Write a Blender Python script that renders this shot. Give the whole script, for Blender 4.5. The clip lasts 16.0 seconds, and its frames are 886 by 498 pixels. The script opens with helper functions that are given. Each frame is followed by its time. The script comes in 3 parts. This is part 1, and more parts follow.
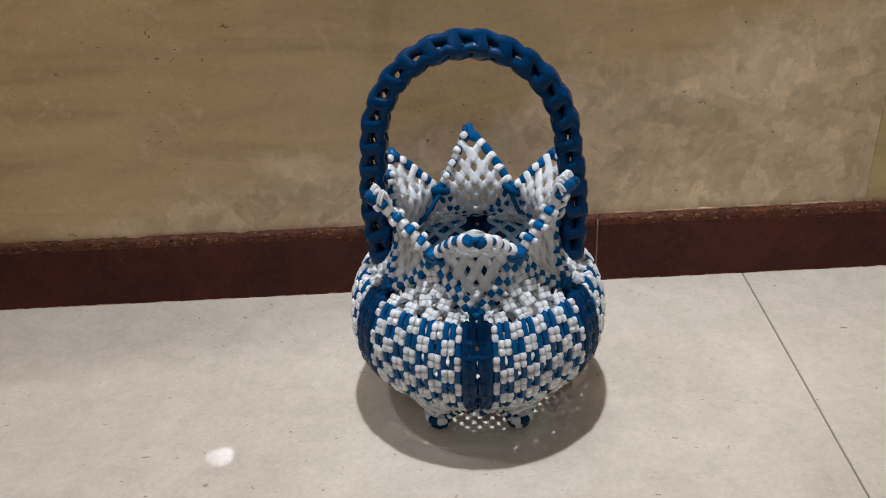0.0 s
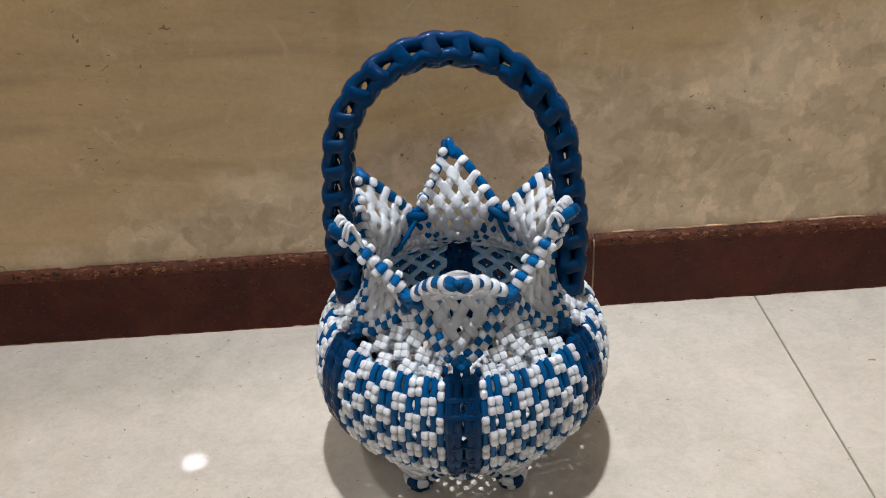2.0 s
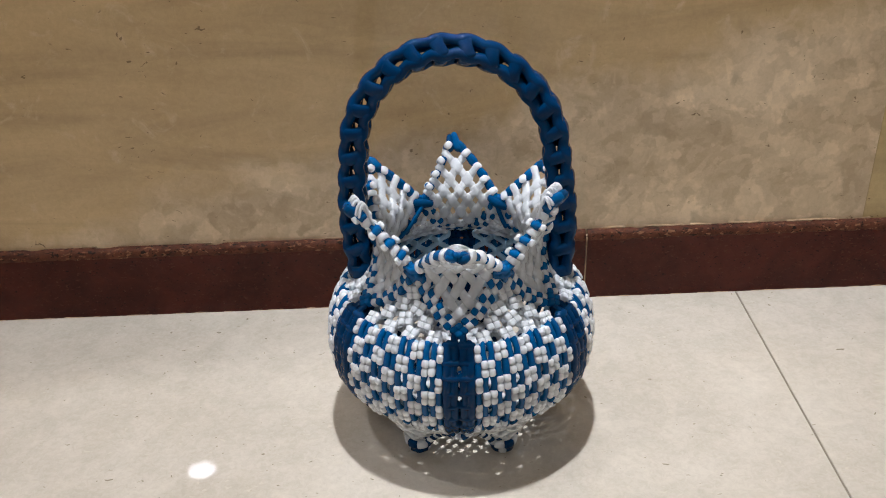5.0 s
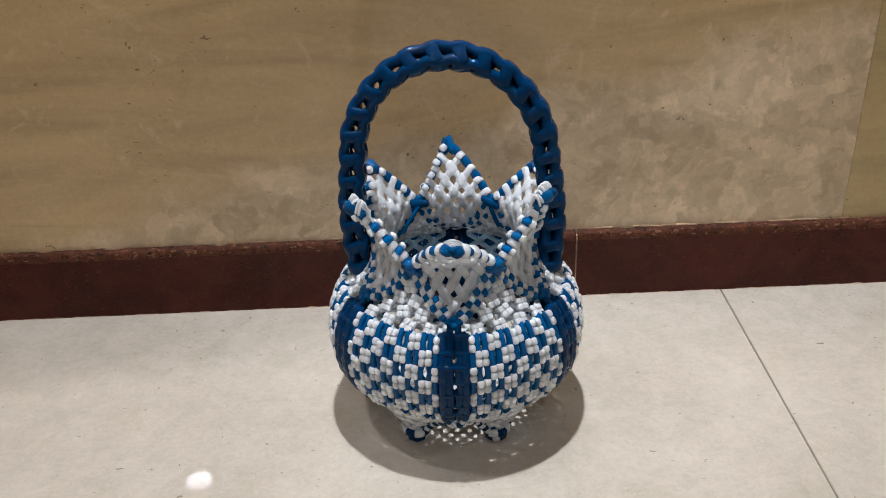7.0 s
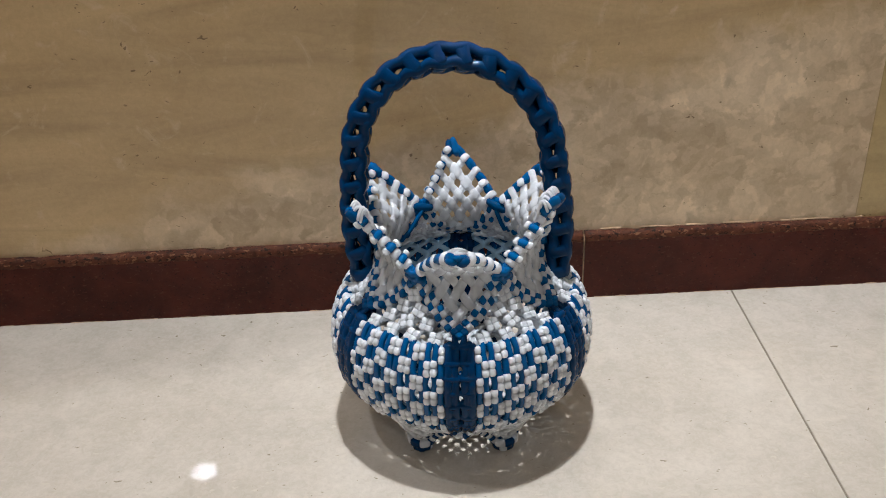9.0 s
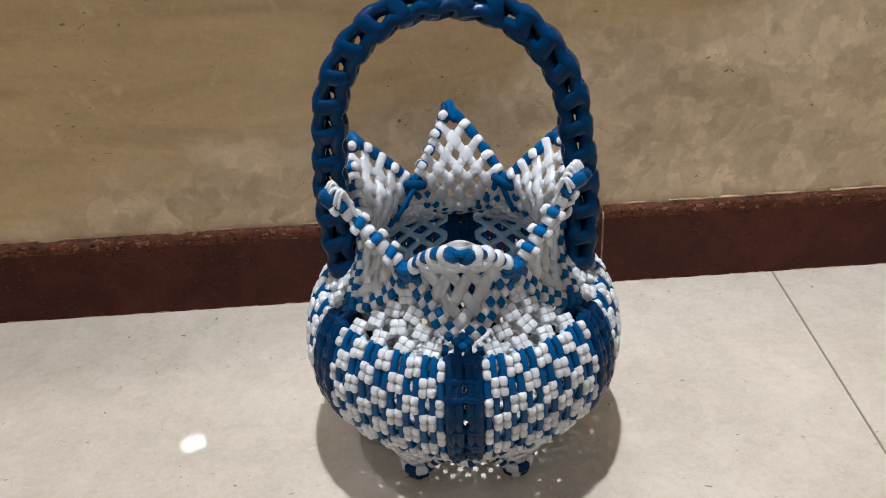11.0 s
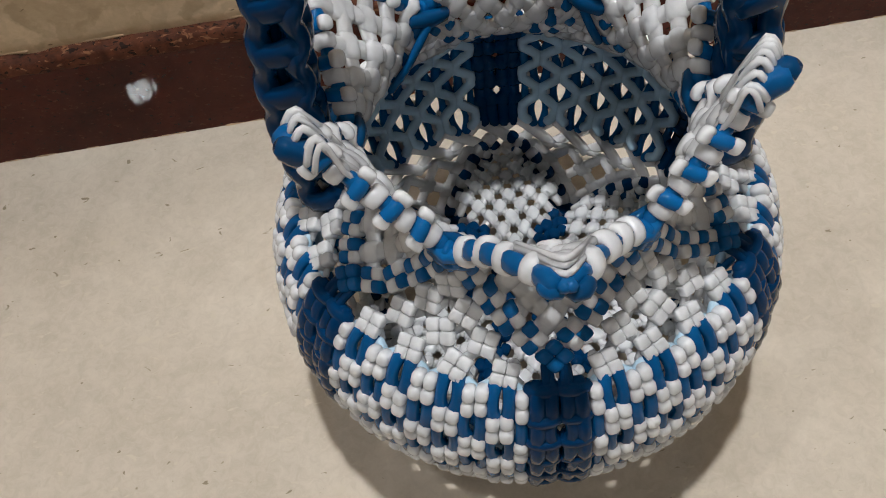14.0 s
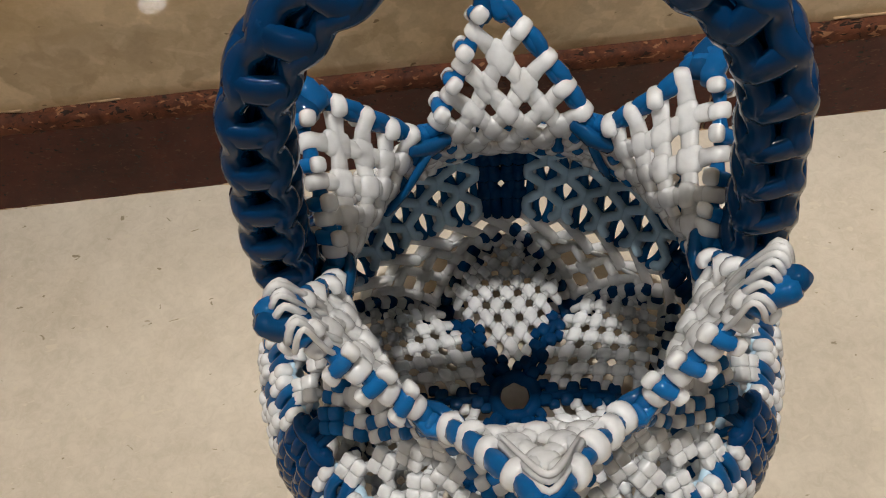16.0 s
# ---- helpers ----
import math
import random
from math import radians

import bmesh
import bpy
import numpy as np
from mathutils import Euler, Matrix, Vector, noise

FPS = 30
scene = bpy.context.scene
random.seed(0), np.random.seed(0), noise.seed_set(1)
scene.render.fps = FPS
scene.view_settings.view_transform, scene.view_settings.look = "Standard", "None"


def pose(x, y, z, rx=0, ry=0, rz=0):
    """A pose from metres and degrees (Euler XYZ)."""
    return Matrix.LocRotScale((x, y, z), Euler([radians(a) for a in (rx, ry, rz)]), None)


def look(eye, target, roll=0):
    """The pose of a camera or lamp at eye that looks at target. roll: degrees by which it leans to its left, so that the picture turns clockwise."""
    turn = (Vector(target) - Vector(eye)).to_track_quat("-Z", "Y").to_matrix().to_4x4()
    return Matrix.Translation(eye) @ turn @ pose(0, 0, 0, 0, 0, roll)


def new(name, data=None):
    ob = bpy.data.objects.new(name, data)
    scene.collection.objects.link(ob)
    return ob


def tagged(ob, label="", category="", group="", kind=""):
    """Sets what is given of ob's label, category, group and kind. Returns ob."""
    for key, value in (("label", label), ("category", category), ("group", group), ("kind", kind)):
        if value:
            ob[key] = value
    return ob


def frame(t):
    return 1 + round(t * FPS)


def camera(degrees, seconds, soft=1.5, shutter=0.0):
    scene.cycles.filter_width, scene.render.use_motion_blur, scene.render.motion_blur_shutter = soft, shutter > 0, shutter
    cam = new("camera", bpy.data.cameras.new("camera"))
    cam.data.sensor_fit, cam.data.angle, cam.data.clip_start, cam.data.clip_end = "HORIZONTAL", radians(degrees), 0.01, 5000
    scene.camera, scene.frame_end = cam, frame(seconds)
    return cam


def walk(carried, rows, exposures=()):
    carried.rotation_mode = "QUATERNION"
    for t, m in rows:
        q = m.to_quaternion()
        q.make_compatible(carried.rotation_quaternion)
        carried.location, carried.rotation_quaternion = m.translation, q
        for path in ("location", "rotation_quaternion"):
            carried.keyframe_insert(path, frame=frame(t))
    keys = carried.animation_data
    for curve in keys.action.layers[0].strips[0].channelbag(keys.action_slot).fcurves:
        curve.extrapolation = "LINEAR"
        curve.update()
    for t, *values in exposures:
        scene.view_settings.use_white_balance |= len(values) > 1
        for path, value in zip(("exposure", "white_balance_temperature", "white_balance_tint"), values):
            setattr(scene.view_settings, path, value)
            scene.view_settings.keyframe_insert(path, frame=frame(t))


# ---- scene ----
cam = camera(47.9, 16.0, 1.0)
EXPOSURES = [(0, -0.17, 6400, 10), (2.5, 0.02, 6400, 10), (5, 0.06, 6400, 10), (8, -0.06, 6400, 10), (11, 0.0, 6400, 10), (12.5, -0.18, 6500, 10), (14, -0.38, 6950, 10), (15, -0.40, 7300, 10), (16, -0.36, 7600, 10)]
PATH = [
    (0, (-0.039, -0.049, 0.565), (-0.006, 1.684, -0.432), -2.3),
    (0.5, (-0.036, -0.044, 0.564), (0.012, 1.684, -0.443), -2.2),
    (1, (-0.038, -0.034, 0.563), (0.037, 1.687, -0.452), -2.1),
    (1.5, (-0.035, 0.021, 0.545), (0.045, 1.739, -0.477), -2.3),
    (2, (-0.035, 0.069, 0.538), (0.041, 1.788, -0.482), -2.4),
    (2.5, (-0.035, 0.104, 0.523), (0.024, 1.821, -0.499), -2.9),
    (3, (-0.036, 0.128, 0.517), (0.016, 1.835, -0.525), -2.9),
    (3.5, (-0.036, 0.11, 0.522), (-0.002, 1.824, -0.507), -3.2),
    (4, (-0.036, 0.069, 0.528), (-0.003, 1.798, -0.477), -2.6),
    (4.5, (-0.033, 0.025, 0.539), (0.004, 1.762, -0.453), -1.8),
    (5, (-0.033, -0.015, 0.548), (0.024, 1.729, -0.429), -1.3),
    (7.5, (-0.035, -0.059, 0.558), (0.033, 1.698, -0.395), -1.4),
    (8, (-0.035, -0.063, 0.562), (0.028, 1.692, -0.397), -1.6),
    (8.5, (-0.033, -0.059, 0.562), (0.027, 1.695, -0.397), -1.5),
    (8.7, (-0.034, -0.049, 0.561), (0.025, 1.703, -0.403), -1.6),
    (10.8, (-0.031, 0.098, 0.516), (0.033, 1.789, -0.549), -2.8),
    (11, (-0.033, 0.109, 0.505), (0.039, 1.809, -0.546), -2.5),
    (11.5, (-0.034, 0.159, 0.472), (0.03, 1.858, -0.58), -3.1),
    (12, (-0.032, 0.196, 0.462), (0.026, 1.847, -0.666), -3.6),
    (12.5, (-0.036, 0.263, 0.49), (-0.001, 1.723, -0.876), -4.7),
    (13, (-0.042, 0.34, 0.484), (0.012, 1.633, -1.04), -5.6),
    (13.5, (-0.041, 0.409, 0.467), (0.031, 1.546, -1.177), -6.7),
    (14, (-0.047, 0.447, 0.462), (0.015, 1.51, -1.231), -6.9),
    (14.5, (-0.041, 0.472, 0.457), (-0.009, 1.45, -1.287), -8.0),
    (15, (-0.036, 0.498, 0.47), (-0.005, 1.455, -1.287), -7.5),
    (15.5, (-0.036, 0.508, 0.475), (0.002, 1.471, -1.277), -6.0),
    (16, (-0.029, 0.516, 0.487), (-0.002, 1.496, -1.256), -5.2),
]
walk(cam, [(t, look(eye, target, roll)) for t, eye, target, roll in PATH], EXPOSURES)

# ---- light: warm round downlights in the ceiling, two of them added as fill ----
CEIL = 2.6
WALL_Y, SKIRT_Y = 0.860, 0.850
world = bpy.data.worlds.new("room_air")
scene.world = world
world.use_nodes = True
world.node_tree.nodes["Background"].inputs[0].default_value = (0.96, 0.97, 1.03, 1)
world.node_tree.nodes["Background"].inputs[1].default_value = 0.005

# x, y, power in watts, width of the lit disc, spread of the beam, lean towards +x in degrees
DOWNLIGHTS = [
    (-0.03, 0.745, 5.7, 0.10, 54, 3.0),
    (-1.06, 0.60, 12.4, 0.10, 180, 0),
    # Added as general fill from the far left.
    (-3.0, 0.10, 2.2, 0.13, 180, 0),
    (0.02, -1.86, 8.0, 0.125, 180, 0),
    (-1.06, -1.86, 5.0, 0.125, 180, 0),
    # Added fill for the right wall and skirting, with no known source.
    (2.45, -0.30, 3.5, 0.125, 180, 0),
]
LIGHT = (0.945, 0.975, 1.05)


# ---- materials ----
def material(name, rough=0.4, metal=0.0, coat=0.0, ior=1.5):
    m = bpy.data.materials.new(name)
    m.use_nodes = True
    b = m.node_tree.nodes["Principled BSDF"]
    b.inputs["Roughness"].default_value = rough
    b.inputs["Metallic"].default_value = metal
    b.inputs["Coat Weight"].default_value = coat
    b.inputs["Coat Roughness"].default_value = 0.05
    b.inputs["IOR"].default_value = ior
    return m, m.node_tree, b


def node(nt, kind, **sockets):
    n = nt.nodes.new(kind)
    for k, v in sockets.items():
        n.inputs[k.replace("_", " ")].default_value = v
    return n


def noise_tex(nt, scale, detail=6, rough=0.55, distortion=0.0, stretch=(1, 1, 1)):
    co = nt.nodes.new("ShaderNodeTexCoord")
    mp = nt.nodes.new("ShaderNodeMapping")
    mp.inputs["Scale"].default_value = stretch
    nt.links.new(co.outputs["Object"], mp.inputs["Vector"])
    n = node(nt, "ShaderNodeTexNoise", Scale=scale, Detail=detail, Roughness=rough, Distortion=distortion)
    nt.links.new(mp.outputs["Vector"], n.inputs["Vector"])
    return n


def ramp(nt, fac, stops):
    r = nt.nodes.new("ShaderNodeValToRGB")
    e = r.color_ramp.elements
    while len(e) < len(stops):
        e.new(0.5)
    for el, (p, c) in zip(e, stops):
        el.position, el.color = p, (c if len(c) == 4 else (*c, 1))
    nt.links.new(fac, r.inputs["Fac"])
    return r


def mix(nt, fac, a, b, mode="MIX"):
    n = nt.nodes.new("ShaderNodeMix")
    n.data_type, n.blend_type = "RGBA", mode
    for s, v in ((n.inputs["Factor"], fac), (n.inputs["A"], a), (n.inputs["B"], b)):
        if isinstance(v, bpy.types.NodeSocket):
            nt.links.new(v, s)
        else:
            s.default_value = v if isinstance(v, float) else (*v, 1)
    return n.outputs["Result"]


def bump(nt, b, height, strength, distance):
    n = node(nt, "ShaderNodeBump", Strength=strength, Distance=distance)
    nt.links.new(height, n.inputs["Height"])
    nt.links.new(n.outputs["Normal"], b.inputs["Normal"])


def stone(name, light, dark, fleck, fleck_cut, cloud, flecks, rough, veins, pit=(0.03, 0.02, 0.015), pit_cut=0.73, pits=70.0, gloss=0.5, soft=0.88):
    """Polished stone: soft clouds, pale veins, fine flecks and a few dark pits."""
    m, nt, b = material(name, rough)
    b.inputs["Specular IOR Level"].default_value = gloss
    big = noise_tex(nt, cloud, 8, 0.62, 0.6)
    col = ramp(nt, big.outputs["Fac"], [(0.32, dark), (0.66, light)]).outputs["Color"]
    fine_cloud = ramp(nt, noise_tex(nt, cloud * 4.5, 6, 0.65, 0.5).outputs["Fac"], [(0.3, (soft, soft * 0.99, soft * 0.97)), (0.68, (1, 1, 1))])
    col = mix(nt, 1.0, col, fine_cloud.outputs["Color"], "MULTIPLY")
    grain = ramp(nt, noise_tex(nt, cloud * 26, 4, 0.7, 0.8, (1, 1, 1.6)).outputs["Fac"], [(0.34, (0.90, 0.895, 0.88)), (0.62, (1, 1, 1))])
    col = mix(nt, 1.0, col, grain.outputs["Color"], "MULTIPLY")
    vein = noise_tex(nt, cloud * 2.2, 7, 0.6, 1.6, (1, 1, 1.3))
    vr = ramp(nt, vein.outputs["Fac"], [(0.50, (0, 0, 0)), (0.66, (1, 1, 1)), (0.8, (0.2, 0.2, 0.2))])
    half = nt.nodes.new("ShaderNodeMath")
    half.operation = "MULTIPLY"
    half.inputs[1].default_value = veins
    nt.links.new(vr.outputs["Color"], half.inputs[0])
    col = mix(nt, half.outputs[0], col, tuple(min(1, c * 1.35) for c in light))
    fl = noise_tex(nt, flecks, 3, 0.5, 0.6, (1, 1.9, 1.9))
    fr = ramp(nt, fl.outputs["Fac"], [(fleck_cut, (0, 0, 0)), (fleck_cut + 0.06, (1, 1, 1))])
    col = mix(nt, fr.outputs["Color"], col, fleck)
    pt = noise_tex(nt, pits, 2, 0.5, 0.6, (1, 1.7, 1.7))
    pr = ramp(nt, pt.outputs["Fac"], [(pit_cut, (0, 0, 0)), (pit_cut + 0.03, (1, 1, 1))])
    col = mix(nt, pr.outputs["Color"], col, pit)
    nt.links.new(col, b.inputs["Base Color"])
    rr = ramp(nt, vein.outputs["Fac"], [(0.3, (rough * 0.8,) * 3), (0.7, (rough * 1.3,) * 3)])
    nt.links.new(rr.outputs["Color"], b.inputs["Roughness"])
    bump(nt, b, pr.outputs["Color"], -0.3, 0.0006)
    return m


FLOOR_TILE = stone("polished_beige_tile", (0.635, 0.57, 0.48), (0.545, 0.487, 0.405), (0.57, 0.51, 0.41), 0.64, 7.0, 120.0, 0.006, 0.12, pit=(0.27, 0.23, 0.165), pit_cut=0.715, pits=125.0, gloss=0.95)


def marble(name, olive, pale, meets):
    """Polished brown marble: a wispy olive bed that meets a paler brecciated one along a ragged slanting line."""
    m, nt, b = material(name, 0.007)
    b.inputs["Specular IOR Level"].default_value = 0.5

    def math_node(op, a, c):
        n = nt.nodes.new("ShaderNodeMath")
        n.operation = op
        for s, v in zip(n.inputs, (a, c)):
            if isinstance(v, bpy.types.NodeSocket):
                nt.links.new(v, s)
            else:
                s.default_value = v
        return n.outputs[0]

    def grey(tex, lo, hi):
        return ramp(nt, tex, [(lo, (0, 0, 0)), (hi, (1, 1, 1))]).outputs["Color"]

    place = nt.nodes.new("ShaderNodeTexCoord").outputs["Object"]
    xyz = nt.nodes.new("ShaderNodeSeparateXYZ")
    nt.links.new(place, xyz.inputs[0])
    ragged = math_node("ADD", math_node("MULTIPLY", noise_tex(nt, 7.0, 8, 0.62, 0.4).outputs["Fac"], 0.16), -0.08)
    fall = math_node("SUBTRACT", math_node("ADD", math_node("MULTIPLY", xyz.outputs["X"], 0.27), meets), xyz.outputs["Z"])
    bed = grey(math_node("ADD", math_node("MULTIPLY", math_node("ADD", fall, ragged), 16.0), 0.5), 0.15, 0.9)

    # olive bed: long wisps that rise gently, and scattered pale feathers
    wisp = noise_tex(nt, 9.0, 8, 0.62, 1.1, (0.55, 1, 2.6)).outputs["Fac"]
    col_a = ramp(nt, wisp, [(0.30, tuple(c * 0.84 for c in olive)), (0.5, olive), (0.70, tuple(c * 1.13 for c in olive))]).outputs["Color"]
    feather = math_node("MULTIPLY", grey(noise_tex(nt, 26.0, 6, 0.66, 1.6).outputs["Fac"], 0.58, 0.72), 0.35)
    col_a = mix(nt, feather, col_a, tuple(c * 1.22 for c in pale))

    # pale bed: rounded clasts of uneven tone in a finer ground
    bent = nt.nodes.new("ShaderNodeMix")
    bent.data_type = "VECTOR"
    bent.inputs["Factor"].default_value = 0.055
    nt.links.new(place, bent.inputs["A"])
    nt.links.new(noise_tex(nt, 20.0, 5, 0.6).outputs["Color"], bent.inputs["B"])
    col_b = pale
    for size, low, high in ((15.0, 0.89, 1.08), (42.0, 0.86, 1.12), (105.0, 0.90, 1.07)):
        cell = nt.nodes.new("ShaderNodeTexVoronoi")
        cell.feature = "SMOOTH_F1"
        cell.inputs["Scale"].default_value = size
        cell.inputs["Smoothness"].default_value = 0.35
        nt.links.new(bent.outputs["Result"], cell.inputs["Vector"])
        tone = ramp(nt, cell.outputs["Color"], [(0.2, (low, low * 0.985, low * 0.96)), (0.8, (high,) * 3)]).outputs["Color"]
        col_b = mix(nt, 1.0, col_b, tone, "MULTIPLY")
    chalk = math_node("MULTIPLY", grey(noise_tex(nt, 34.0, 5, 0.6, 1.2).outputs["Fac"], 0.57, 0.66), 0.32)
    col_b = mix(nt, chalk, col_b, tuple(min(1.0, c * 1.22) for c in pale))

    col = mix(nt, bed, col_a, col_b)
    stain = ramp(nt, noise_tex(nt, 5.0, 4, 0.5).outputs["Fac"], [(0.3, (0.92, 0.90, 0.87)), (0.65, (1, 1, 1))]).outputs["Color"]
    col = mix(nt, 1.0, col, stain, "MULTIPLY")
    grain = ramp(nt, noise_tex(nt, 190.0, 4, 0.7, 0.8).outputs["Fac"], [(0.34, (0.91, 0.905, 0.89)), (0.62, (1, 1, 1))]).outputs["Color"]
    col = mix(nt, 1.0, col, grain, "MULTIPLY")
    # dark pits in loose clusters
    swarm = math_node("MULTIPLY", grey(noise_tex(nt, 13.0, 3, 0.5).outputs["Fac"], 0.42, 0.66), 0.072)
    pits = math_node("ADD", noise_tex(nt, 120.0, 2, 0.5, 0.9, (1, 1.5, 1.5)).outputs["Fac"], swarm)
    pit = grey(pits, 0.742, 0.785)
    col = mix(nt, math_node("MULTIPLY", pit, 0.7), col, (0.12, 0.075, 0.035))
    nt.links.new(col, b.inputs["Base Color"])
    bump(nt, b, pit, -0.3, 0.0006)
    return m


# Stone's own olive, darkened a little more for the weaker light at left.
OLIVE, PINKISH = (0.60, 0.435, 0.235), (0.72, 0.575, 0.40)
WALL_STONE = marble("polished_brown_marble", OLIVE, PINKISH, 0.185)
WALL_STONE_OLIVE = marble("polished_olive_marble", (0.53, 0.40, 0.20), (0.60, 0.47, 0.28), -0.30)
SKIRT_STONE = stone("polished_maroon_granite", (0.092, 0.018, 0.012), (0.042, 0.0080, 0.0052), (0.10, 0.032, 0.018), 0.63, 18.0, 270.0, 0.025, 0.15, pit=(0.012, 0.005, 0.004), pit_cut=0.66, pits=330.0, gloss=0.2)
SKIRT_EDGE = stone("rough_sawn_maroon_edge", (0.135, 0.045, 0.022), (0.045, 0.012, 0.006), (0.21, 0.10, 0.05), 0.60, 60.0, 170.0, 0.75, 0.25, pit=(0.015, 0.007, 0.004), pit_cut=0.60, pits=210.0, gloss=0.2, soft=0.6)


def plain(name, colour, rough, coat=0.0, vary=0.12, scale=60.0, depth=0.0002):
    m, nt, b = material(name, rough, coat=coat)
    n = noise_tex(nt, scale, 4)
    col = ramp(nt, n.outputs["Fac"], [(0.3, tuple(c * (1 - vary) for c in colour)), (0.7, tuple(min(1, c * (1 + vary)) for c in colour))])
    nt.links.new(col.outputs["Color"], b.inputs["Base Color"])
    if depth:
        bump(nt, b, noise_tex(nt, scale * 5, 3).outputs["Fac"], 0.25, depth)
    return m


def plastic(name, colour, rough, spread, gloss=0.24, see=0.0):
    """Glossy basket wire: each knot a little lighter or darker than the next, with soft drawn-wire ripples."""
    m, nt, b = material(name, rough, ior=1.49)
    b.inputs["Specular IOR Level"].default_value = gloss
    isl = nt.nodes.new("ShaderNodeNewGeometry")
    tone = ramp(nt, isl.outputs["Random Per Island"], [(0.0, tuple(c * (1 - spread) for c in colour)), (1.0, tuple(min(1, c * (1 + spread)) for c in colour))]).outputs["Color"]
    smear = noise_tex(nt, 130.0, 3)
    sm = ramp(nt, smear.outputs["Fac"], [(0.35, (0.86, 0.86, 0.86)), (0.65, (1, 1, 1))])
    col = mix(nt, 1.0, tone, sm.outputs["Color"], "MULTIPLY")
    nt.links.new(col, b.inputs["Base Color"])
    bump(nt, b, noise_tex(nt, 260.0, 2).outputs["Fac"], 0.18, 0.0005)
    if see:
        b.inputs["Subsurface Weight"].default_value = see
        b.inputs["Subsurface Radius"].default_value = (0.013, 0.013, 0.013)
        b.inputs["Subsurface Scale"].default_value = 1.0
    return m


WHITE = plastic("white_plastic_wire", (0.70, 0.73, 0.76), 0.20, 0.03, 0.42, 0.85)
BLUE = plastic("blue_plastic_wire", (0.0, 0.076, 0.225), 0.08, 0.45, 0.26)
# White wire backs inside the belly; bluish shade is put into their colour.
PALE = plastic("white_wire_shade_tinted", (0.40, 0.57, 0.69), 0.3, 0.06)
# Same wire as BLUE; darker colour stands for doubled turns that pass less light.
NAVY = plastic("blue_plastic_wire_dimmed", (0.0, 0.028, 0.092), 0.08, 0.20, 0.17)
GROUT = plain("grey_brown_grout", (0.20, 0.165, 0.115), 0.8)
PAINT = plain("cream_wall_paint", (0.66, 0.58, 0.47), 0.7, scale=12.0)
CEILING = plain("white_ceiling_paint", (0.76, 0.73, 0.68), 0.8, scale=12.0)
TRIM = plain("white_lamp_rim", (0.75, 0.75, 0.74), 0.4)
PALE_FILLER = plain("pale_joint_filler", (0.40, 0.27, 0.16), 0.8, vary=0.45, scale=110.0)


def glow(name, colour, strength):
    m, nt, b = material(name, 0.5)
    b.inputs["Base Color"].default_value = (0.8, 0.8, 0.8, 1)
    b.inputs["Emission Color"].default_value = (*colour, 1)
    b.inputs["Emission Strength"].default_value = strength
    return m


LAMP_GLOW = glow("lit_diffuser", LIGHT, 60.0)


# ---- mesh helpers ----
class Heap:
    """Gathers many small closed shapes of one mesh."""

    def __init__(self):
        self.v, self.f, self.n = [], [], 0

    def add(self, verts, faces):
        self.v.append(np.asarray(verts, float))
        self.f += [tuple(i + self.n for i in q) for q in faces]
        self.n += len(verts)


def ball_template(nu, nv, e):
    """A rounded box: superellipsoid of exponent e."""
    def p(x):
        return math.copysign(abs(x) ** e, x)
    v, f = [], []
    for j in range(1, nv):
        b = -math.pi / 2 + math.pi * j / nv
        for i in range(nu):
            a = 2 * math.pi * (i + 0.5) / nu
            v.append((p(math.cos(b)) * p(math.cos(a)), p(math.cos(b)) * p(math.sin(a)), p(math.sin(b))))
    v += [(0, 0, -1), (0, 0, 1)]
    s, n = len(v) - 2, len(v) - 1
    for j in range(nv - 2):
        for i in range(nu):
            k = (i + 1) % nu
            f.append((j * nu + i, j * nu + k, (j + 1) * nu + k, (j + 1) * nu + i))
    for i in range(nu):
        k = (i + 1) % nu
        f.append((s, k, i))
        f.append((n, (nv - 2) * nu + i, (nv - 2) * nu + k))
    return np.array(v), f


BEAD = ball_template(12, 8, 0.58)
PAD = ball_template(12, 8, 0.42)
SOFT = ball_template(12, 8, 0.68)


def blob(heap, shape, c, ax, ay, az):
    v, f = shape
    heap.add(np.asarray(c) + v[:, :1] * ax + v[:, 1:2] * ay + v[:, 2:] * az, f)


def tube(heap, pts, rad, sides=8, flat=1.0, up=(0.0, 0.0, 1.0)):
    """A round wire along pts with rounded ends. flat squeezes it along its side direction."""
    pts = [np.asarray(p, float) for p in pts]
    n = len(pts)
    rad = list(rad) if hasattr(rad, "__len__") else [rad] * n
    t0 = pts[1] - pts[0]
    t1 = pts[-1] - pts[-2]
    t0, t1 = t0 / np.linalg.norm(t0), t1 / np.linalg.norm(t1)
    pts = [pts[0] - t0 * rad[0] * 0.6] + pts + [pts[-1] + t1 * rad[-1] * 0.6]
    rad = [rad[0] * 0.55] + rad + [rad[-1] * 0.55]
    verts, faces = [], []
    ref = np.asarray(up, float)
    for i, p in enumerate(pts):
        t = pts[min(i + 1, n + 1)] - pts[max(i - 1, 0)]
        t = t / np.linalg.norm(t)
        s = np.cross(t, ref)
        if np.linalg.norm(s) < 0.15:
            s = np.cross(t, np.array((0.31, 0.95, 0.05)))
        s = s / np.linalg.norm(s)
        w = np.cross(s, t)
        for k in range(sides):
            a = 2 * math.pi * k / sides
            verts.append(p + rad[i] * (math.cos(a) * s * flat + math.sin(a) * w))
    for i in range(n + 1):
        for k in range(sides):
            m = (k + 1) % sides
            faces.append((i * sides + k, i * sides + m, (i + 1) * sides + m, (i + 1) * sides + k))
    faces.append(tuple(range(sides))[::-1])
    faces.append(tuple((n + 1) * sides + k for k in range(sides)))
    heap.add(verts, faces)


